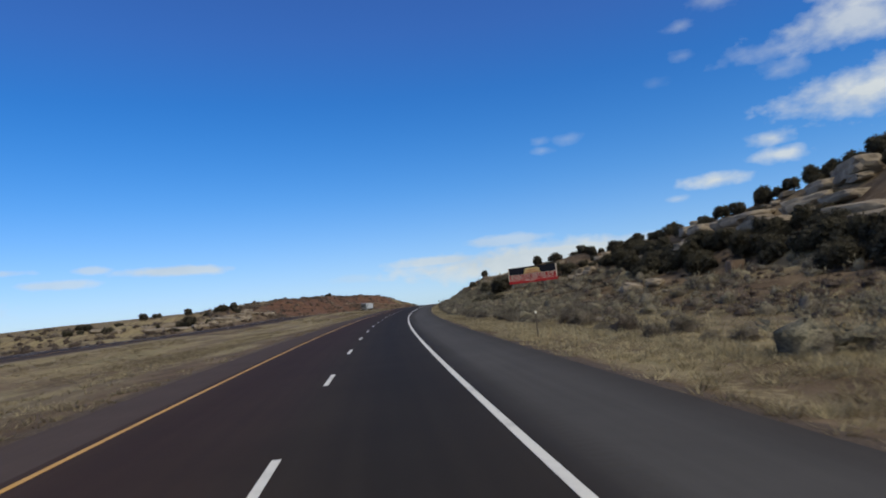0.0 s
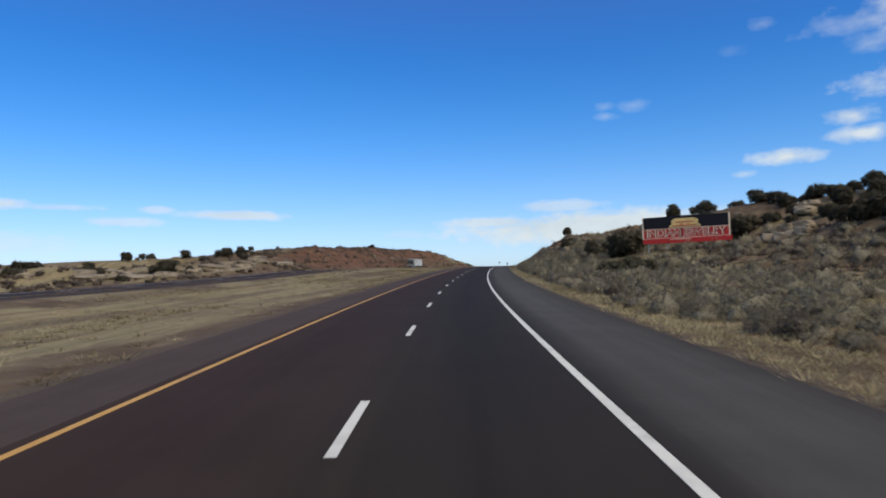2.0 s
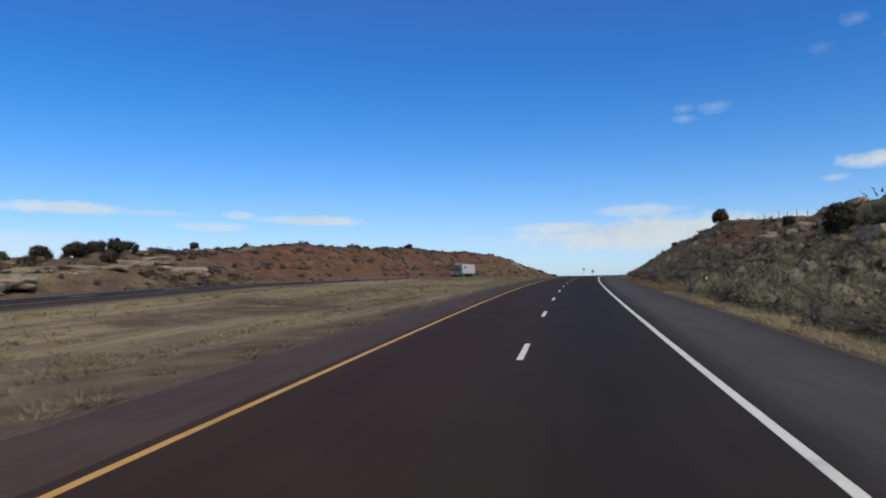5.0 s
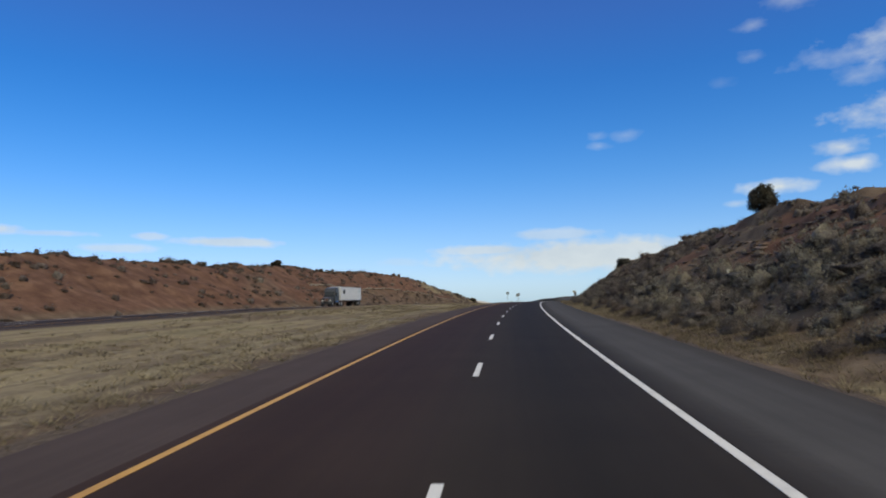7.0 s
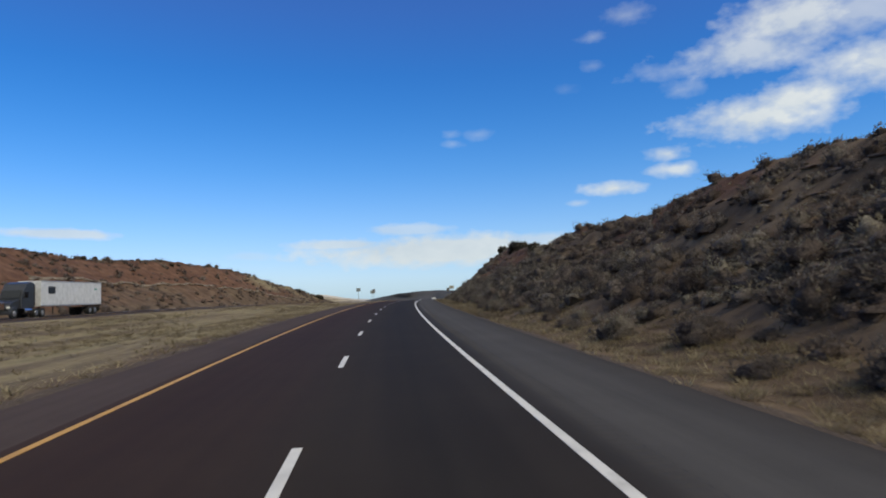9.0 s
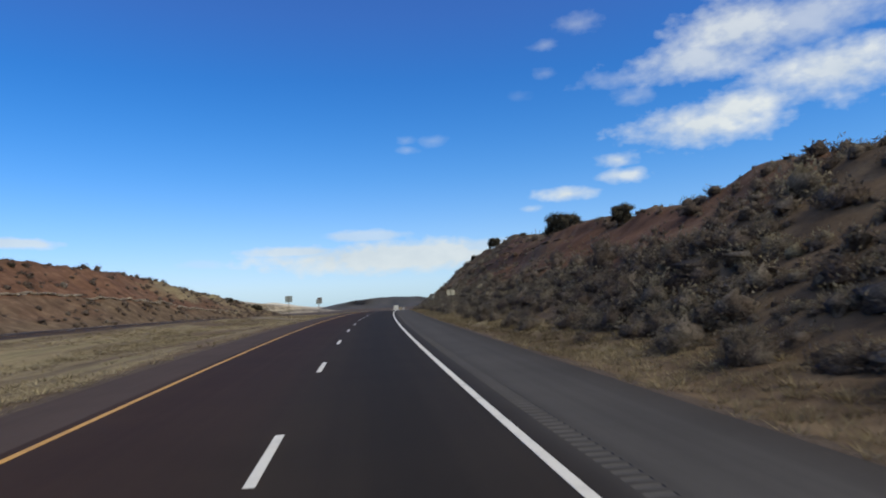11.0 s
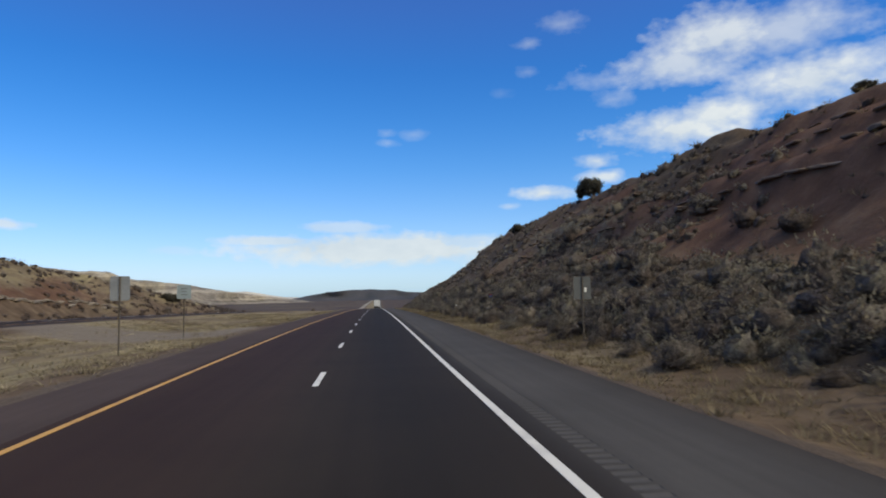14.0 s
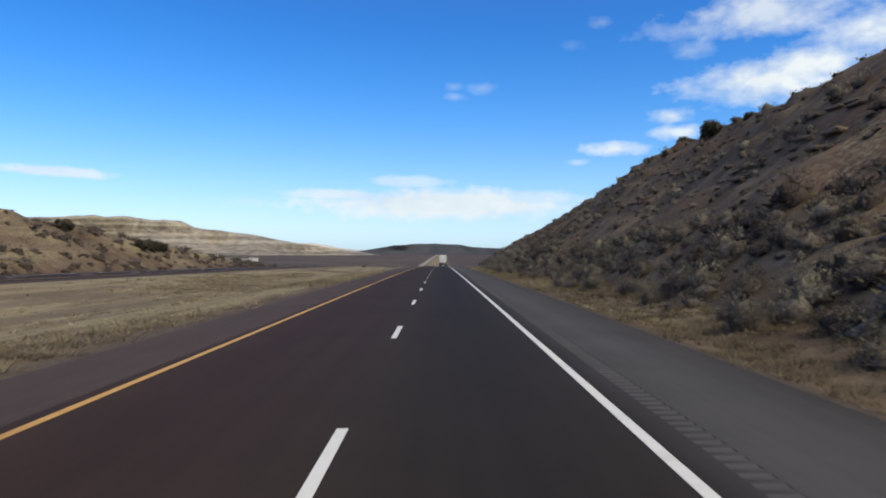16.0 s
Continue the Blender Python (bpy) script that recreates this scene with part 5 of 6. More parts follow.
def text_mesh(text, size, depth, offset, mat, name):
    cu = bpy.data.curves.new("letters", "FONT")
    cu.body, cu.size, cu.extrude, cu.offset = text, size, depth, offset
    cu.align_x, cu.align_y = "CENTER", "CENTER"
    tmp = new("letters", cu)
    bpy.context.view_layer.update()
    me = bpy.data.meshes.new_from_object(tmp.evaluated_get(bpy.context.evaluated_depsgraph_get()))
    bpy.data.objects.remove(tmp)
    bpy.data.curves.remove(cu)
    me.name = name
    me.materials.clear()
    me.materials.append(mat)
    return me


def build_billboard():
    """Face towards -y, origin on the ground below its middle."""
    bb = tagged(new("billboard"), "red and black roadside billboard for Indian jewelry on steel posts", "billboard")
    w, z0, z1 = 11.5, 1.15, 4.9
    zm = z0 + 0.72          # top of the red skirt
    zb = zm + 1.32          # top of the lettered band
    part("backing_panel", box_bm((w, 0.16, z1 - z0), (0, 0.1, (z0 + z1) / 2), 0.02), M_NAVY, bb, "black upper panel")
    part("red_skirt", box_bm((w + 0.3, 0.05, zm - z0), (0.15, -0.01, (z0 + zm) / 2), 0.008), M_RED, bb, "red lower strip")
    part("lettered_band", box_bm((w - 0.2, 0.04, zb - zm), (0, -0.006, (zm + zb) / 2), 0.006), M_RED, bb, "red lettered band")
    part("word_gap", box_bm((0.32, 0.03, zb - zm - 0.1), (-0.62, -0.02, (zm + zb) / 2), 0.004), M_NAVY, bb, "black gap between the words")
    for z in (zm, zb):
        part("border", box_bm((w, 0.05, 0.07), (0, -0.035, z), 0.008), M_CREAM, bb)
    for x in (-w / 2, w / 2):
        part("side_trim", box_bm((0.16, 0.24, z1 - zm + 0.05), (x, 0.08, (zm + z1) / 2), 0.015), M_CREAM, bb)
    for mat, off, dy, lab in ((M_CREAM, 0.07, -0.03, "cream outline"), (M_DARK_RED, 0.012, -0.05, "dark red letters")):
        me = text_mesh("INDIAN JEWELRY", 1.28, 0.012, off, mat, "lettering")
        ob = part("lettering", me, mat, bb, lab)
        wide = max(v.co.x for v in me.vertices) - min(v.co.x for v in me.vertices)
        ob.matrix_basis = pose(0, dy, (zm + zb) / 2, 90, 0, 0) @ Matrix.Diagonal(((w - 0.7) / wide, 1, 1, 1))
    # house-shaped emblem with plain bars for its small writing
    bm = bmesh.new()
    prof = [(-2.1, 0), (2.1, 0), (2.05, 0.3), (1.75, 0.38), (1.8, 0.95), (1.3, 1.25), (-1.3, 1.25), (-1.8, 0.95), (-1.75, 0.38), (-2.05, 0.3)]
    vs = [bm.verts.new((x, 0, z)) for x, z in prof]
    f = bm.faces.new(vs)
    ext = bmesh.ops.extrude_face_region(bm, geom=[f])
    bmesh.ops.translate(bm, verts=[v for v in ext["geom"] if isinstance(v, bmesh.types.BMVert)], vec=(0, -0.06, 0))
    bmesh.ops.translate(bm, verts=bm.verts[:], vec=(0, 0.01, zb + 0.12))
    bmesh.ops.recalc_face_normals(bm, faces=bm.faces[:])
    em = part("emblem", bm, M_GOLD, bb, "pale yellow house-shaped emblem")
    for x, z, l, mat in ((0, 0.72, 2.5, M_RED), (0, 0.2, 3.4, M_RED), (-0.4, 0.42, 0.3, M_RED), (0.5, 0.42, 0.3, M_RED)):
        part("writing_bar", box_bm((l, 0.02, 0.13), (x, -0.066, zb + 0.12 + z), 0.004), mat, em)
    part("swoosh", box_bm((2.8, 0.02, 0.09), (-0.6, -0.048, z0 + 0.52), 0.004), M_CREAM, bb)
    for k in range(5):
        x = -w / 2 + 0.7 + k * (w - 1.2) / 4
        part("post", box_bm((0.2, 0.22, z1 + 2.2), (x, 0.32, (z1 - 2.2) / 2), 0.02), M_STEEL, bb, "grey steel post")
    for z in (z0 + 0.5, z1 - 0.6):
        part("rail", box_bm((w, 0.06, 0.14), (0, 0.21, z), 0.01), M_STEEL, bb)
    return bb


bb = build_billboard()
p0, p1 = along(171.5, 22.3), along(166.5, 32.7)
mid = (p0 + p1) / 2
bb.matrix_world = pose(mid[0], mid[1], float(along(169.0, 27.5)[2]) + 2.45, 0, 0, math.degrees(math.atan2(p1[1] - p0[1], p1[0] - p0[0])))


M_SIGN_CREAM = plain("cream_sign_sheet", (0.46, 0.45, 0.38), 0.5)
M_SIGN_DULL = plain("dull_pale_sign_sheet", (0.27, 0.32, 0.335), 0.5)


def road_sign(width, height, top, back, label, bars=(), post_mat=None, posts=1, face=None):
    """A sheet sign on a steel post; back: its plain back is turned to -y."""
    sg = tagged(new("road_sign"), label, "road sign", "signs along the highway")
    bm = box_bm((width, 0.012, height), (0, -0.03 if not back else 0.035, top - height / 2))
    edges = [e for e in bm.edges if abs(e.verts[0].co.y - e.verts[1].co.y) > 0.005]
    bmesh.ops.bevel(bm, geom=edges, offset=0.06, segments=3, affect="EDGES", profile=0.5)
    panel = part("panel", bm, face or (M_ALU if back else M_SIGN_WHITE), sg, "plain aluminium back" if back else "white sign face")
    xs = [0] if posts == 1 else [-width * 0.3, width * 0.3]
    for x in xs:
        part("post", box_bm((0.06, 0.05, top + 0.45), (x, 0, (top - 0.45) / 2), 0.006), post_mat or M_BROWN_POST, sg)
    for x, z, l, h in bars:
        part("writing_bar", box_bm((l, 0.006, h), (x, -0.04, top - height / 2 + z)), M_SIGN_INK, panel)
    for x in xs:
        for z in (top - height * 0.25, top - height * 0.75):
            part("bolt", cyl_bm(0.014, 0.012, 0.02, pose(x, -0.036 if not back else -0.02, z, 90, 0, 0), 8), M_STEEL, sg)
    return sg


stand(road_sign(0.95, 0.64, 2.75, True, "small cream sign seen from its back below the cut", face=M_SIGN_CREAM, post_mat=M_BROWN_POST), 422, 6.95, 0)
dull = stand(road_sign(0.76, 0.98, 2.75, True, "grey aluminium back of a road sign on a thin post", face=M_ALU_SHADED), 458.3, 6.75, 0)
part("sticker", box_bm((0.11, 0.004, 0.2), (0.14, 0.025, 2.18)), M_SIGN_WHITE, dull, "small white sticker")
stand(road_sign(0.86, 0.74, 3.2, True, "grey sign back on a dark post in the median", face=M_SIGN_DULL, post_mat=M_BROWN_POST), 423, -12.5, 0)
stand(road_sign(0.8, 1.02, 3.3, True, "tall grey sign back in the median", face=M_ALU), 459.5, -12.8, 0)
stand(road_sign(0.95, 0.95, 3.6, False, "square pale grey road sign with faded writing in the median", face=M_SIGN_DULL, bars=((0, 0.22, 0.42, 0.07), (0, 0.02, 0.34, 0.08), (0, -0.2, 0.4, 0.07))), 478, -15.2, 0)


def route_marker(s, u):
    sg = tagged(new("road_sign"), "small dark route marker with a red and blue shield", "road sign", "signs along the highway")
    part("post", box_bm((0.055, 0.045, 2.2), (0, 0, 0.8), 0.006), M_BROWN_POST, sg)
    pn = part("panel", box_bm((0.5, 0.012, 0.36), (0, -0.03, 1.75), 0.004), M_SIGN_BLACK, sg, "black panel")
    part("shield", box_bm((0.26, 0.006, 0.16), (0, -0.042, 1.72), 0.002), plain("route_blue", (0.02, 0.035, 0.12)), pn, "blue shield")
    part("shield_band", box_bm((0.26, 0.006, 0.06), (0, -0.042, 1.84), 0.002), M_DARK_RED, pn, "red band")
    stand(sg, s, u, 0)


route_marker(490, 8.2)


def delineator(s, u, h=1.35, mat=None):
    d = tagged(new("delineator_post"), "thin brown delineator post with a white reflector at the verge", "post", "delineators along the verge")
    bm = box_bm((0.075, 0.03, h + 0.35), (0, 0, (h - 0.35) / 2), 0.006)
    part("post", bm, M_BROWN_POST, d)
    part("reflector", box_bm((0.085, 0.012, 0.13), (0, -0.024, h - 0.1), 0.004), mat or M_REFLECT, d, "white reflector")
    stand(d, s, u, 0)


for s, u in ((44.5, 5.4), (206.0, 5.4), (501.0, 6.4)):
    delineator(s, u)


def build_fence():
    """Wire fence along the crest."""
    fence = tagged(new("wire_fence"), "wire fence with weathered wooden posts along the crest", "fence")
    tops = []
    post = box_bm((0.08, 0.08, 1.6), (0, 0, 0.4), 0.01)
    me = bpy.data.meshes.new("post")
    post.to_mesh(me)
    post.free()
    me.materials.append(M_WOOD)
    for k in range(66):
        s = 228 + 5.6 * k
        u = float(np.interp(s, RS, R_TOP_U)) + 6.5
        p = land(s, u)
        ob = new("post", me)
        ob.parent = fence
        ob.matrix_world = pose(p[0], p[1], p[2], 4 * vnoise(k * 1.7, k * 0.3), 3 * vnoise(k * 0.9, 5.0), heading(s))
        tops.append(p)
    for h in (0.45, 0.85, 1.2):
        cu = bpy.data.curves.new("wire", "CURVE")
        cu.dimensions, cu.bevel_depth, cu.bevel_resolution = "3D", 0.004, 0
        sp = cu.splines.new("POLY")
        sp.points.add(len(tops) - 1)
        for q, p in zip(sp.points, tops):
            q.co = (p[0], p[1], p[2] + h, 1)
        cu.materials.append(M_WIRE)
        ob = new("wire", cu)
        ob.parent = fence


build_fence()
mk = tagged(new("marker_post"), "short pale marker post on the brown slope of the cut", "post")
part("post", box_bm((0.16, 0.06, 1.0), (0, 0, 0.3), 0.015), M_WOOD, mk)
part("cap", box_bm((0.2, 0.08, 0.3), (0, 0, 0.72), 0.02), M_SIGN_CREAM, mk, "pale painted top")
stand(mk, 270.5, 12.0, 0)


def litter(s, u, size, label):
    bm = bmesh.new()
    bmesh.ops.create_grid(bm, x_segments=7, y_segments=5, size=0.5)
    for v in bm.verts:
        v.co.z = 0.16 * noise.noise(v.co * 3.0 + Vector((s, 0, 0))) + 0.1 * abs(v.co.x)
        v.co.y *= 0.5
    bmesh.ops.solidify(bm, geom=bm.faces[:], thickness=0.01)
    me = bpy.data.meshes.new("litter")
    bm.to_mesh(me)
    bm.free()
    me.materials.append(M_SIGN_WHITE)
    ob = tagged(new("plastic_sheet", me), label, "litter")
    p = land(s, u)
    ob.matrix_world = pose(p[0], p[1], p[2] + 0.12 * size, 8, 14, 40 + s) @ Matrix.Diagonal((size, size, size, 1))


litter(436, 7.1, 1.4, "crumpled white plastic sheet on the brushy slope")
litter(426, 6.6, 0.45, "scrap of white plastic in the verge grass")
litter(452, 11.5, 0.5, "scrap of white plastic in the brush")


# ---------------------------------------------------------------- trucks
M_TRAILER = plain("white_trailer_sheet", (0.66, 0.67, 0.68), 0.4)
M_TRAILER_RIB = plain("trailer_rail_alu", (0.45, 0.46, 0.48), 0.35, 0.6)
M_CAB_GREY = plain("dark_grey_truck_paint", (0.035, 0.038, 0.045), 0.3)
M_CAB_WHITE = plain("white_truck_paint", (0.7, 0.7, 0.7), 0.3)
M_TYRE = speckled("tyre_rubber", (0.012, 0.012, 0.012), (0.03, 0.03, 0.03), 3.0, 0.85, 40.0, bump=0.2)
M_RIM = plain("bright_rim", (0.55, 0.55, 0.56), 0.3, 0.9)
M_CHASSIS = plain("black_chassis", (0.018, 0.018, 0.018), 0.6)
M_GLASS = plain("dark_glass", (0.01, 0.012, 0.015), 0.06)
M_LAMP_RED = plain("red_lamp", (0.45, 0.02, 0.02), 0.3)
M_CHROME = plain("chrome", (0.6, 0.6, 0.62), 0.15, 1.0)


def wheel(parent, x, y, r=0.52, width=0.28):
    t = part("wheel", cyl_bm(r, r, width, pose(x - width / 2, y, r, 0, 90, 0), 22, 0.04), M_TYRE, parent, "black tyre")
    sgn = 1 if x > 0 else -1
    part("rim", cyl_bm(r * 0.58, r * 0.5, 0.05, pose(x + sgn * (width / 2 - 0.02), y, r, 0, 90 * sgn, 0), 16, 0.01), M_RIM, t)


def semi_truck(label, cab_paint, length=14.6, marks=True):
    """Forward is +y; the origin lies on the road below the trailer's rear."""
    tr = tagged(new("semi_truck"), label, "truck", "trucks on the highway")
    floor, top, w = 1.2, 4.1, 2.55
    body = part("trailer_body", box_bm((w, length, top - floor), (0, length / 2, (top + floor) / 2), 0.04, 2), M_TRAILER, tr, "white box trailer")
    for x in (-w / 2, w / 2):
        part("side_rail", box_bm((0.05, length - 0.1, 0.16), (x, length / 2, floor + 0.08), 0.01), M_TRAILER_RIB, body)
        part("top_rail", box_bm((0.04, length - 0.1, 0.1), (x, length / 2, top - 0.07), 0.01), M_TRAILER_RIB, body)
        if marks:
            sg = 1 if x > 0 else -1
            part("logo_block", box_bm((0.012, 1.5, 0.85), (x + sg * 0.004, length - 2.3, 3.05)), M_CHASSIS, body, "plain dark logo block")
            part("logo_bar", box_bm((0.012, 0.7, 0.25), (x + sg * 0.004, 1.6, 3.2)), plain("logo_green", (0.1, 0.3, 0.25)), body, "small green logo bar")
        for k in range(11):
            part("side_rib", box_bm((0.012, 0.03, top - floor - 0.4), (x + 0.002 * (1 if x > 0 else -1), 0.7 + k * (length - 1.4) / 10, (top + floor) / 2)), M_TRAILER, body)
    for x in (-w / 4, w / 4):
        dr = part("rear_door", box_bm((w / 2 - 0.1, 0.05, top - floor - 0.25), (x, -0.02, (top + floor) / 2), 0.015), M_TRAILER, tr)
        for d in (-0.22, 0.22):
            part("lock_rod", cyl_bm(0.018, 0.018, top - floor - 0.35, pose(x + d, -0.07, floor + 0.18), 8), M_TRAILER_RIB, dr)
    part("rear_frame", box_bm((w, 0.12, 0.22), (0, 0.0, floor - 0.02), 0.02), M_CHASSIS, tr)
    part("underride_bar", box_bm((2.3, 0.1, 0.12), (0, 0.1, 0.6), 0.02), M_CHASSIS, tr)
    for x in (-1.0, -0.75, 0.75, 1.0):
        part("tail_lamp", cyl_bm(0.055, 0.05, 0.03, pose(x, -0.06, floor - 0.02, 90, 0, 0), 10), M_LAMP_RED, tr)
    for x in (-1, 1):
        part("mud_flap", box_bm((0.6, 0.02, 0.65), (x, 0.75, 0.62), 0.008), M_CHASSIS, tr)
    part("trailer_bogie", box_bm((1.0, 3.0, 0.35), (0, 2.3, 0.85), 0.04), M_CHASSIS, tr)
    for y in (1.7, 3.0):
        for x in (-1.1, 1.1):
            wheel(tr, x, y)
            wheel(tr, x * 0.72, y)
    for x in (-0.8, 0.8):
        part("landing_leg", box_bm((0.12, 0.12, 0.9), (x, length - 3.4, 0.75), 0.015), M_CHASSIS, tr)
    # tractor
    y0 = length - 1.2
    part("tractor_frame", box_bm((0.95, 7.0, 0.28), (0, y0 + 3.3, 0.85), 0.03), M_CHASSIS, tr)
    for y in (y0 + 0.7, y0 + 2.0):
        for x in (-1.08, 1.08):
            wheel(tr, x, y)
            wheel(tr, x * 0.72, y)
    for x in (-1.08, 1.08):
        wheel(tr, x, y0 + 6.1)
        part("fuel_tank", cyl_bm(0.33, 0.33, 1.3, pose(x, y0 + 3.1, 0.78, -90, 0, 0), 18, 0.03), M_CHROME, tr)
    prof = [(0.0, 1.05), (0.0, 3.75), (0.5, 3.95), (1.4, 3.75), (2.05, 3.0), (2.4, 2.2), (2.5, 1.05)]   # sleeper and cab, seen from the side

    def side_loft(prof, half, y_at, bevel):
        bm = bmesh.new()
        vs = [bm.verts.new((-half, y_at + y, z)) for y, z in prof]
        f = bm.faces.new(vs)
        ex = bmesh.ops.extrude_face_region(bm, geom=[f])
        bmesh.ops.translate(bm, verts=[v for v in ex["geom"] if isinstance(v, bmesh.types.BMVert)], vec=(2 * half, 0, 0))
        bmesh.ops.recalc_face_normals(bm, faces=bm.faces[:])
        bmesh.ops.bevel(bm, geom=bm.edges[:], offset=bevel, segments=2, affect="EDGES", profile=0.5)
        return bm

    cab = part("cab", side_loft(prof, 1.2, y0 + 2.35, 0.09), cab_paint, tr, "tractor cab")
    hood = [(0, 0.95), (0, 2.05), (1.25, 1.85), (1.75, 1.6), (1.85, 0.95)]
    part("hood", side_loft(hood, 0.98, y0 + 4.75, 0.12), cab_paint, tr)
    for x in (-1.02, 1.02):
        part("fender", cyl_bm(0.62, 0.62, 0.34, pose(x - 0.17, y0 + 6.1, 0.62, 0, 90, 0), 20, 0.06), cab_paint, tr)
    part("windscreen", box_bm((2.0, 0.03, 0.86), (0, 0, 0)), M_GLASS, cab).matrix_basis = pose(0, y0 + 4.66, 2.62, 24, 0, 0)
    for x in (-1.205, 1.205):
        part("side_window", box_bm((0.03, 0.85, 0.62), (x, y0 + 3.95, 2.5), 0.008), M_GLASS, cab)
        part("door_step", box_bm((0.25, 0.7, 0.08), (x * 0.93, y0 + 4.1, 0.75), 0.015), M_CHROME, tr)
        mr = part("mirror", box_bm((0.18, 0.1, 0.55), (x * 1.17, y0 + 4.75, 2.4), 0.03), M_CHASSIS, tr)
        part("mirror_arm", box_bm((0.3, 0.04, 0.04), (x * 1.07, y0 + 4.7, 2.55)), M_CHASSIS, mr)
        part("headlight", box_bm((0.34, 0.1, 0.22), (x * 0.68, y0 + 6.56, 1.18), 0.03), M_REFLECT, tr)
        part("exhaust_stack", cyl_bm(0.075, 0.075, 2.4, pose(x * 0.93, y0 + 2.2, 1.3), 12), M_CHROME, tr)
    part("grille", box_bm((0.95, 0.06, 0.75), (0, y0 + 6.58, 1.35), 0.03), M_CHROME, tr)
    part("bumper", box_bm((2.35, 0.3, 0.4), (0, y0 + 6.62, 0.62), 0.07, 2), cab_paint, tr)
    return tr


def drive(tr, s, u, west=False):
    p = along(s, u, float(np.interp(s, WS, W_H)) - 0.004 if west else 0.0)
    q = along(s + 15, u, float(np.interp(s + 15, WS, W_H)) if west else 0.0)
    slope = math.degrees(math.atan2(q[2] - p[2], 15))
    tr.matrix_world = pose(p[0], p[1], p[2], -slope if west else slope, 0, heading(s) + (180 if west else 0))


drive(semi_truck("white box trailer pulled by a dark grey tractor, westbound", M_CAB_GREY), 374, -43.3, True)
drive(semi_truck("white box trailer seen from behind in the eastbound lane", M_CAB_WHITE, 14.6, False), 742, -1.85)


# ---------------------------------------------------------------- far land
def strata(name, dark, mid, light):
    """Bands of rock that lie level, broken by scree."""
    m, nt, b = shader(name)
    g = nt.nodes.new("ShaderNodeNewGeometry")
    mp = nt.nodes.new("ShaderNodeMapping")
    mp.inputs["Scale"].default_value = (0.0022, 0.0022, 0.07)
    nt.links.new(g.outputs["Position"], mp.inputs["Vector"])
    band = tex_noise(nt, 1.0, 5.0, 0.6, mp.outputs[0])
    scree = tex_noise(nt, 0.03, 6.0, 0.7)
    col = ramp(nt, band, (0.36, dark), (0.5, mid), (0.6, light))
    col = mix_col(nt, 0.5, col, ramp(nt, scree, (0.38, dark), (0.62, light)))
    nt.links.new(col, b.inputs["Base Color"])
    b.inputs["Roughness"].default_value = 0.95
    add_bump(nt, b, scree, 0.8, 6.0)
    return m


M_MESA = strata("pale_mesa", (0.075, 0.064, 0.055), (0.19, 0.155, 0.12), (0.42, 0.37, 0.3))
# blue of the distance haze mixed into the dark woods' colour
M_MESA_FAR = speckled("haze_blue_wooded_mesa", (0.024, 0.03, 0.042), (0.066, 0.064, 0.074), 0.008, 0.95, 0.06, bump=0.8, distance=4.0)
# distance haze put into this mesa's pale colour
M_HAZY = speckled("haze_pale_mesa", (0.34, 0.33, 0.33), (0.55, 0.52, 0.49), 0.006, 0.95, 0.04, bump=0.5, distance=4.0)


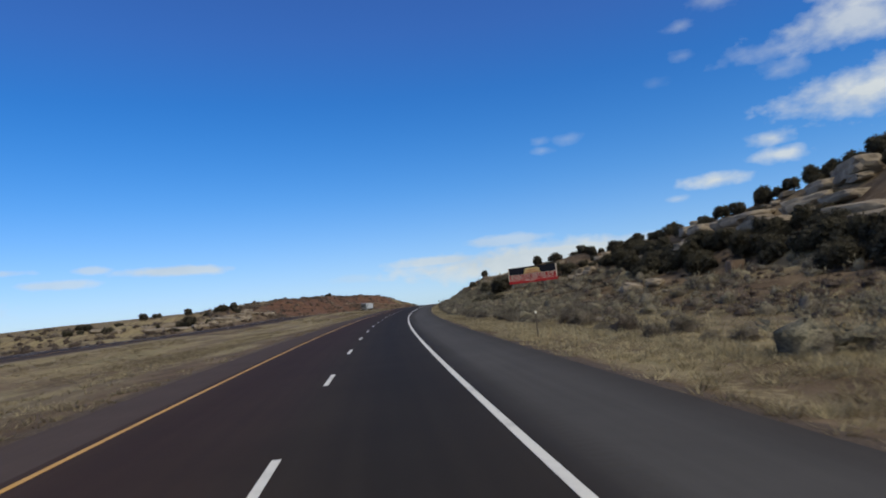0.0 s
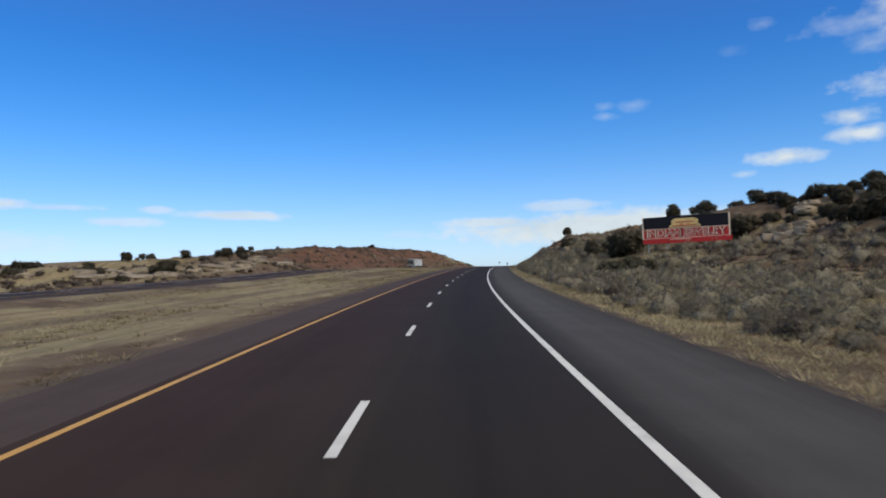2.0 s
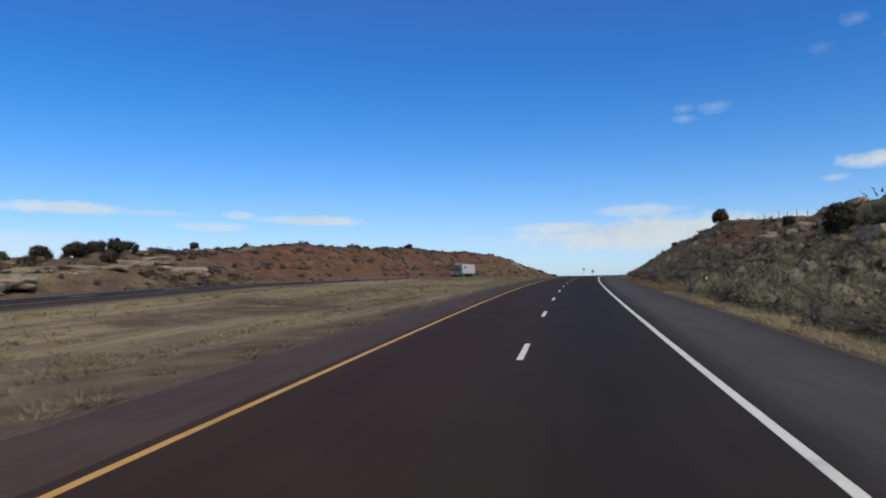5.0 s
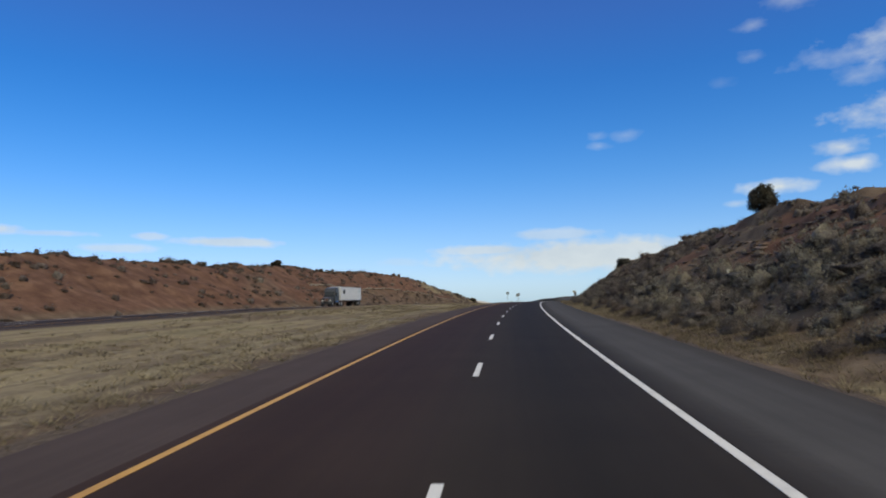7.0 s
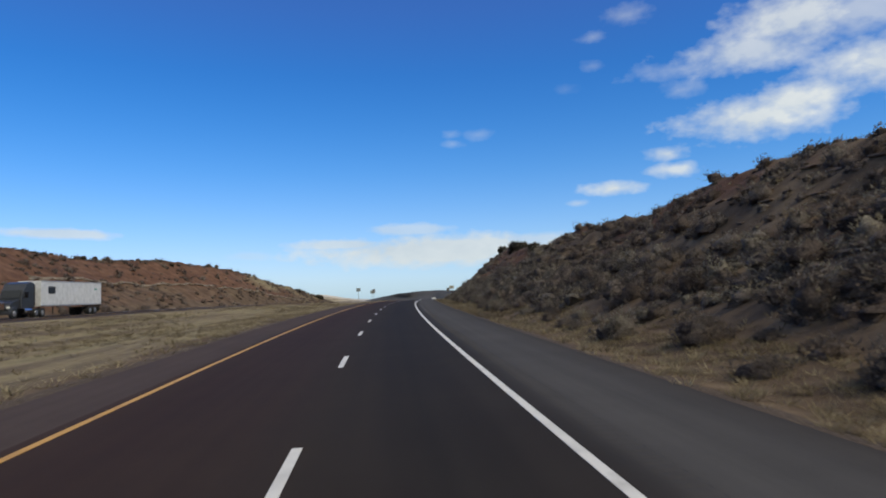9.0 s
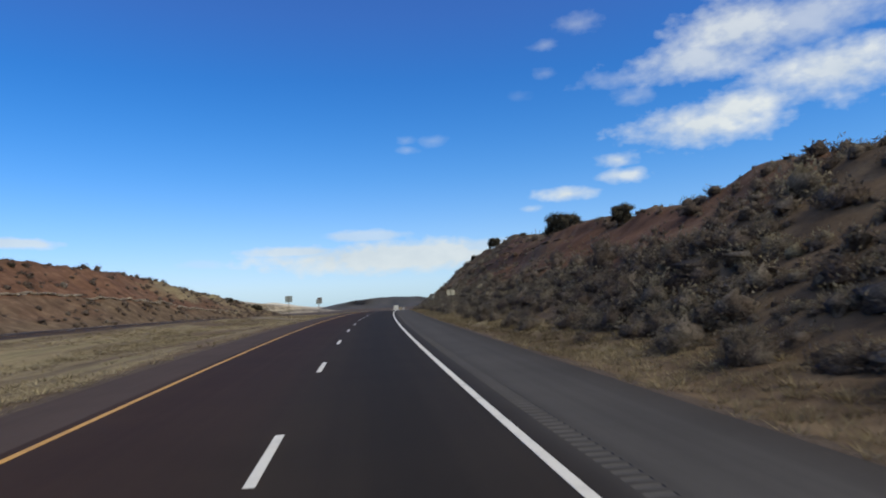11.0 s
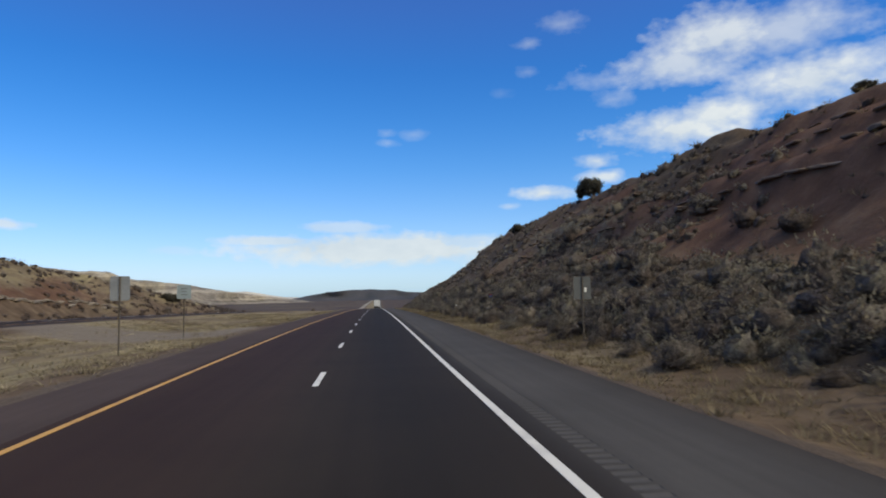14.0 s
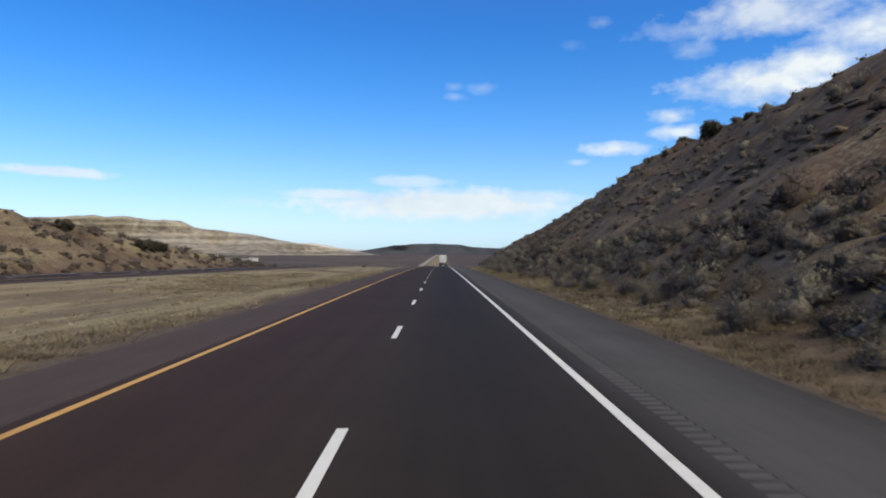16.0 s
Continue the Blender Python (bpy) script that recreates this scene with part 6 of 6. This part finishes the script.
def mesa(name, mat, dist, stops, depth, label, seed):
    """A long tableland on an arc; stops: azimuth (degrees, left of +y), height in degrees over the plain as seen from the road."""
    ex, ey, _ = along(460.0, 0.0)
    az = np.arange(stops[0][0], stops[-1][0] + 0.01, 0.25)
    el = np.interp(az, [a for a, _ in stops], [e for _, e in stops])
    rad = np.radians(az)
    wav = fbm(az / 1.6, az * 0 + seed, 4, seed)
    crest = 15 + dist * np.tan(np.radians(el)) * (1 + 0.035 * wav)
    rows = []
    for k, (back, lift) in enumerate(((-0.6, 0.0), (-0.4, 0.2), (-0.25, 0.4), (-0.13, 0.6), (-0.06, 0.78), (-0.045, 0.93), (0.0, 1.0), (0.25, 1.02), (1.0, 0.9))):
        d = dist + depth * back + depth * 0.07 * fbm(az / 2.2, az * 0 + k * 0.35, 3, seed + 9) * (1 if k < 7 else 0)
        z = -25 + (crest + 25) * lift
        rows.append(np.stack([ex - np.sin(rad) * d, ey + np.cos(rad) * d, z], -1))
    P = np.stack(rows, 0).reshape(-1, 3)
    me = mesh_data(name, P, grid_faces(len(rows), len(az))[:, ::-1], (mat,), True)
    return tagged(new(name, me), label, "hills", kind="structure")


mesa("backdrop", M_MESA, 2900, ((11, 0.0), (13, 0.33), (18.1, 0.99), (22.2, 1.75), (25.8, 2.12), (26.9, 2.55), (30.6, 2.68), (34, 2.72), (37, 2.5), (50, 1.8), (75, 1.3)), 900, "pale eroded mesa with a flat top beyond the plain", 3)
mesa("backdrop", M_MESA_FAR, 3900, ((-25, 0.35), (-8, 0.55), (1.3, 0.69), (3.3, 0.78), (4.3, 1.0), (7.5, 1.0), (9.8, 0.87), (12.6, 0.35), (14.5, 0.0)), 700, "dark wooded mesa at the end of the road, blued by painted haze", 5)
mesa("backdrop", M_HAZY, 4350, ((9, 0.3), (13.4, 0.45), (16.5, 0.95), (20, 0.85), (25, 0.5)), 300, "pale mesa on the horizon with haze put into its colour", 7)


def low_building(s, u, w, d, h, turn, label):
    b = tagged(new("building"), label, "building")
    wall = part("wall", box_bm((w, d, h), (0, 0, h / 2), 0.03), plain("pale_stucco", (0.6, 0.57, 0.52), 0.8), b)
    part("roof", box_bm((w + 0.6, d + 0.6, 0.35), (0, 0, h + 0.17), 0.05), M_WOOD, b, "flat grey roof")
    for k in range(max(2, int(w / 3.5))):
        x = -w / 2 + (k + 0.5) * w / max(2, int(w / 3.5))
        wn = part("window", box_bm((1.4, 0.1, 1.2), (x, -d / 2 - 0.02, h * 0.55), 0.02), M_SIGN_WHITE, wall, "white window frame")
        part("pane", box_bm((1.2, 0.04, 1.0), (x, -d / 2 - 0.075, h * 0.55)), M_GLASS, wn)
    p = land(s, u)
    b.matrix_world = pose(p[0], p[1], p[2] - 0.2, 0, 0, heading(s) + turn)


low_building(808, -97, 13, 8, 4.2, -15, "low pale building with a flat roof on the plain")
low_building(806, -112, 7, 7, 5.6, 5, "tall pale shed beside a low building")
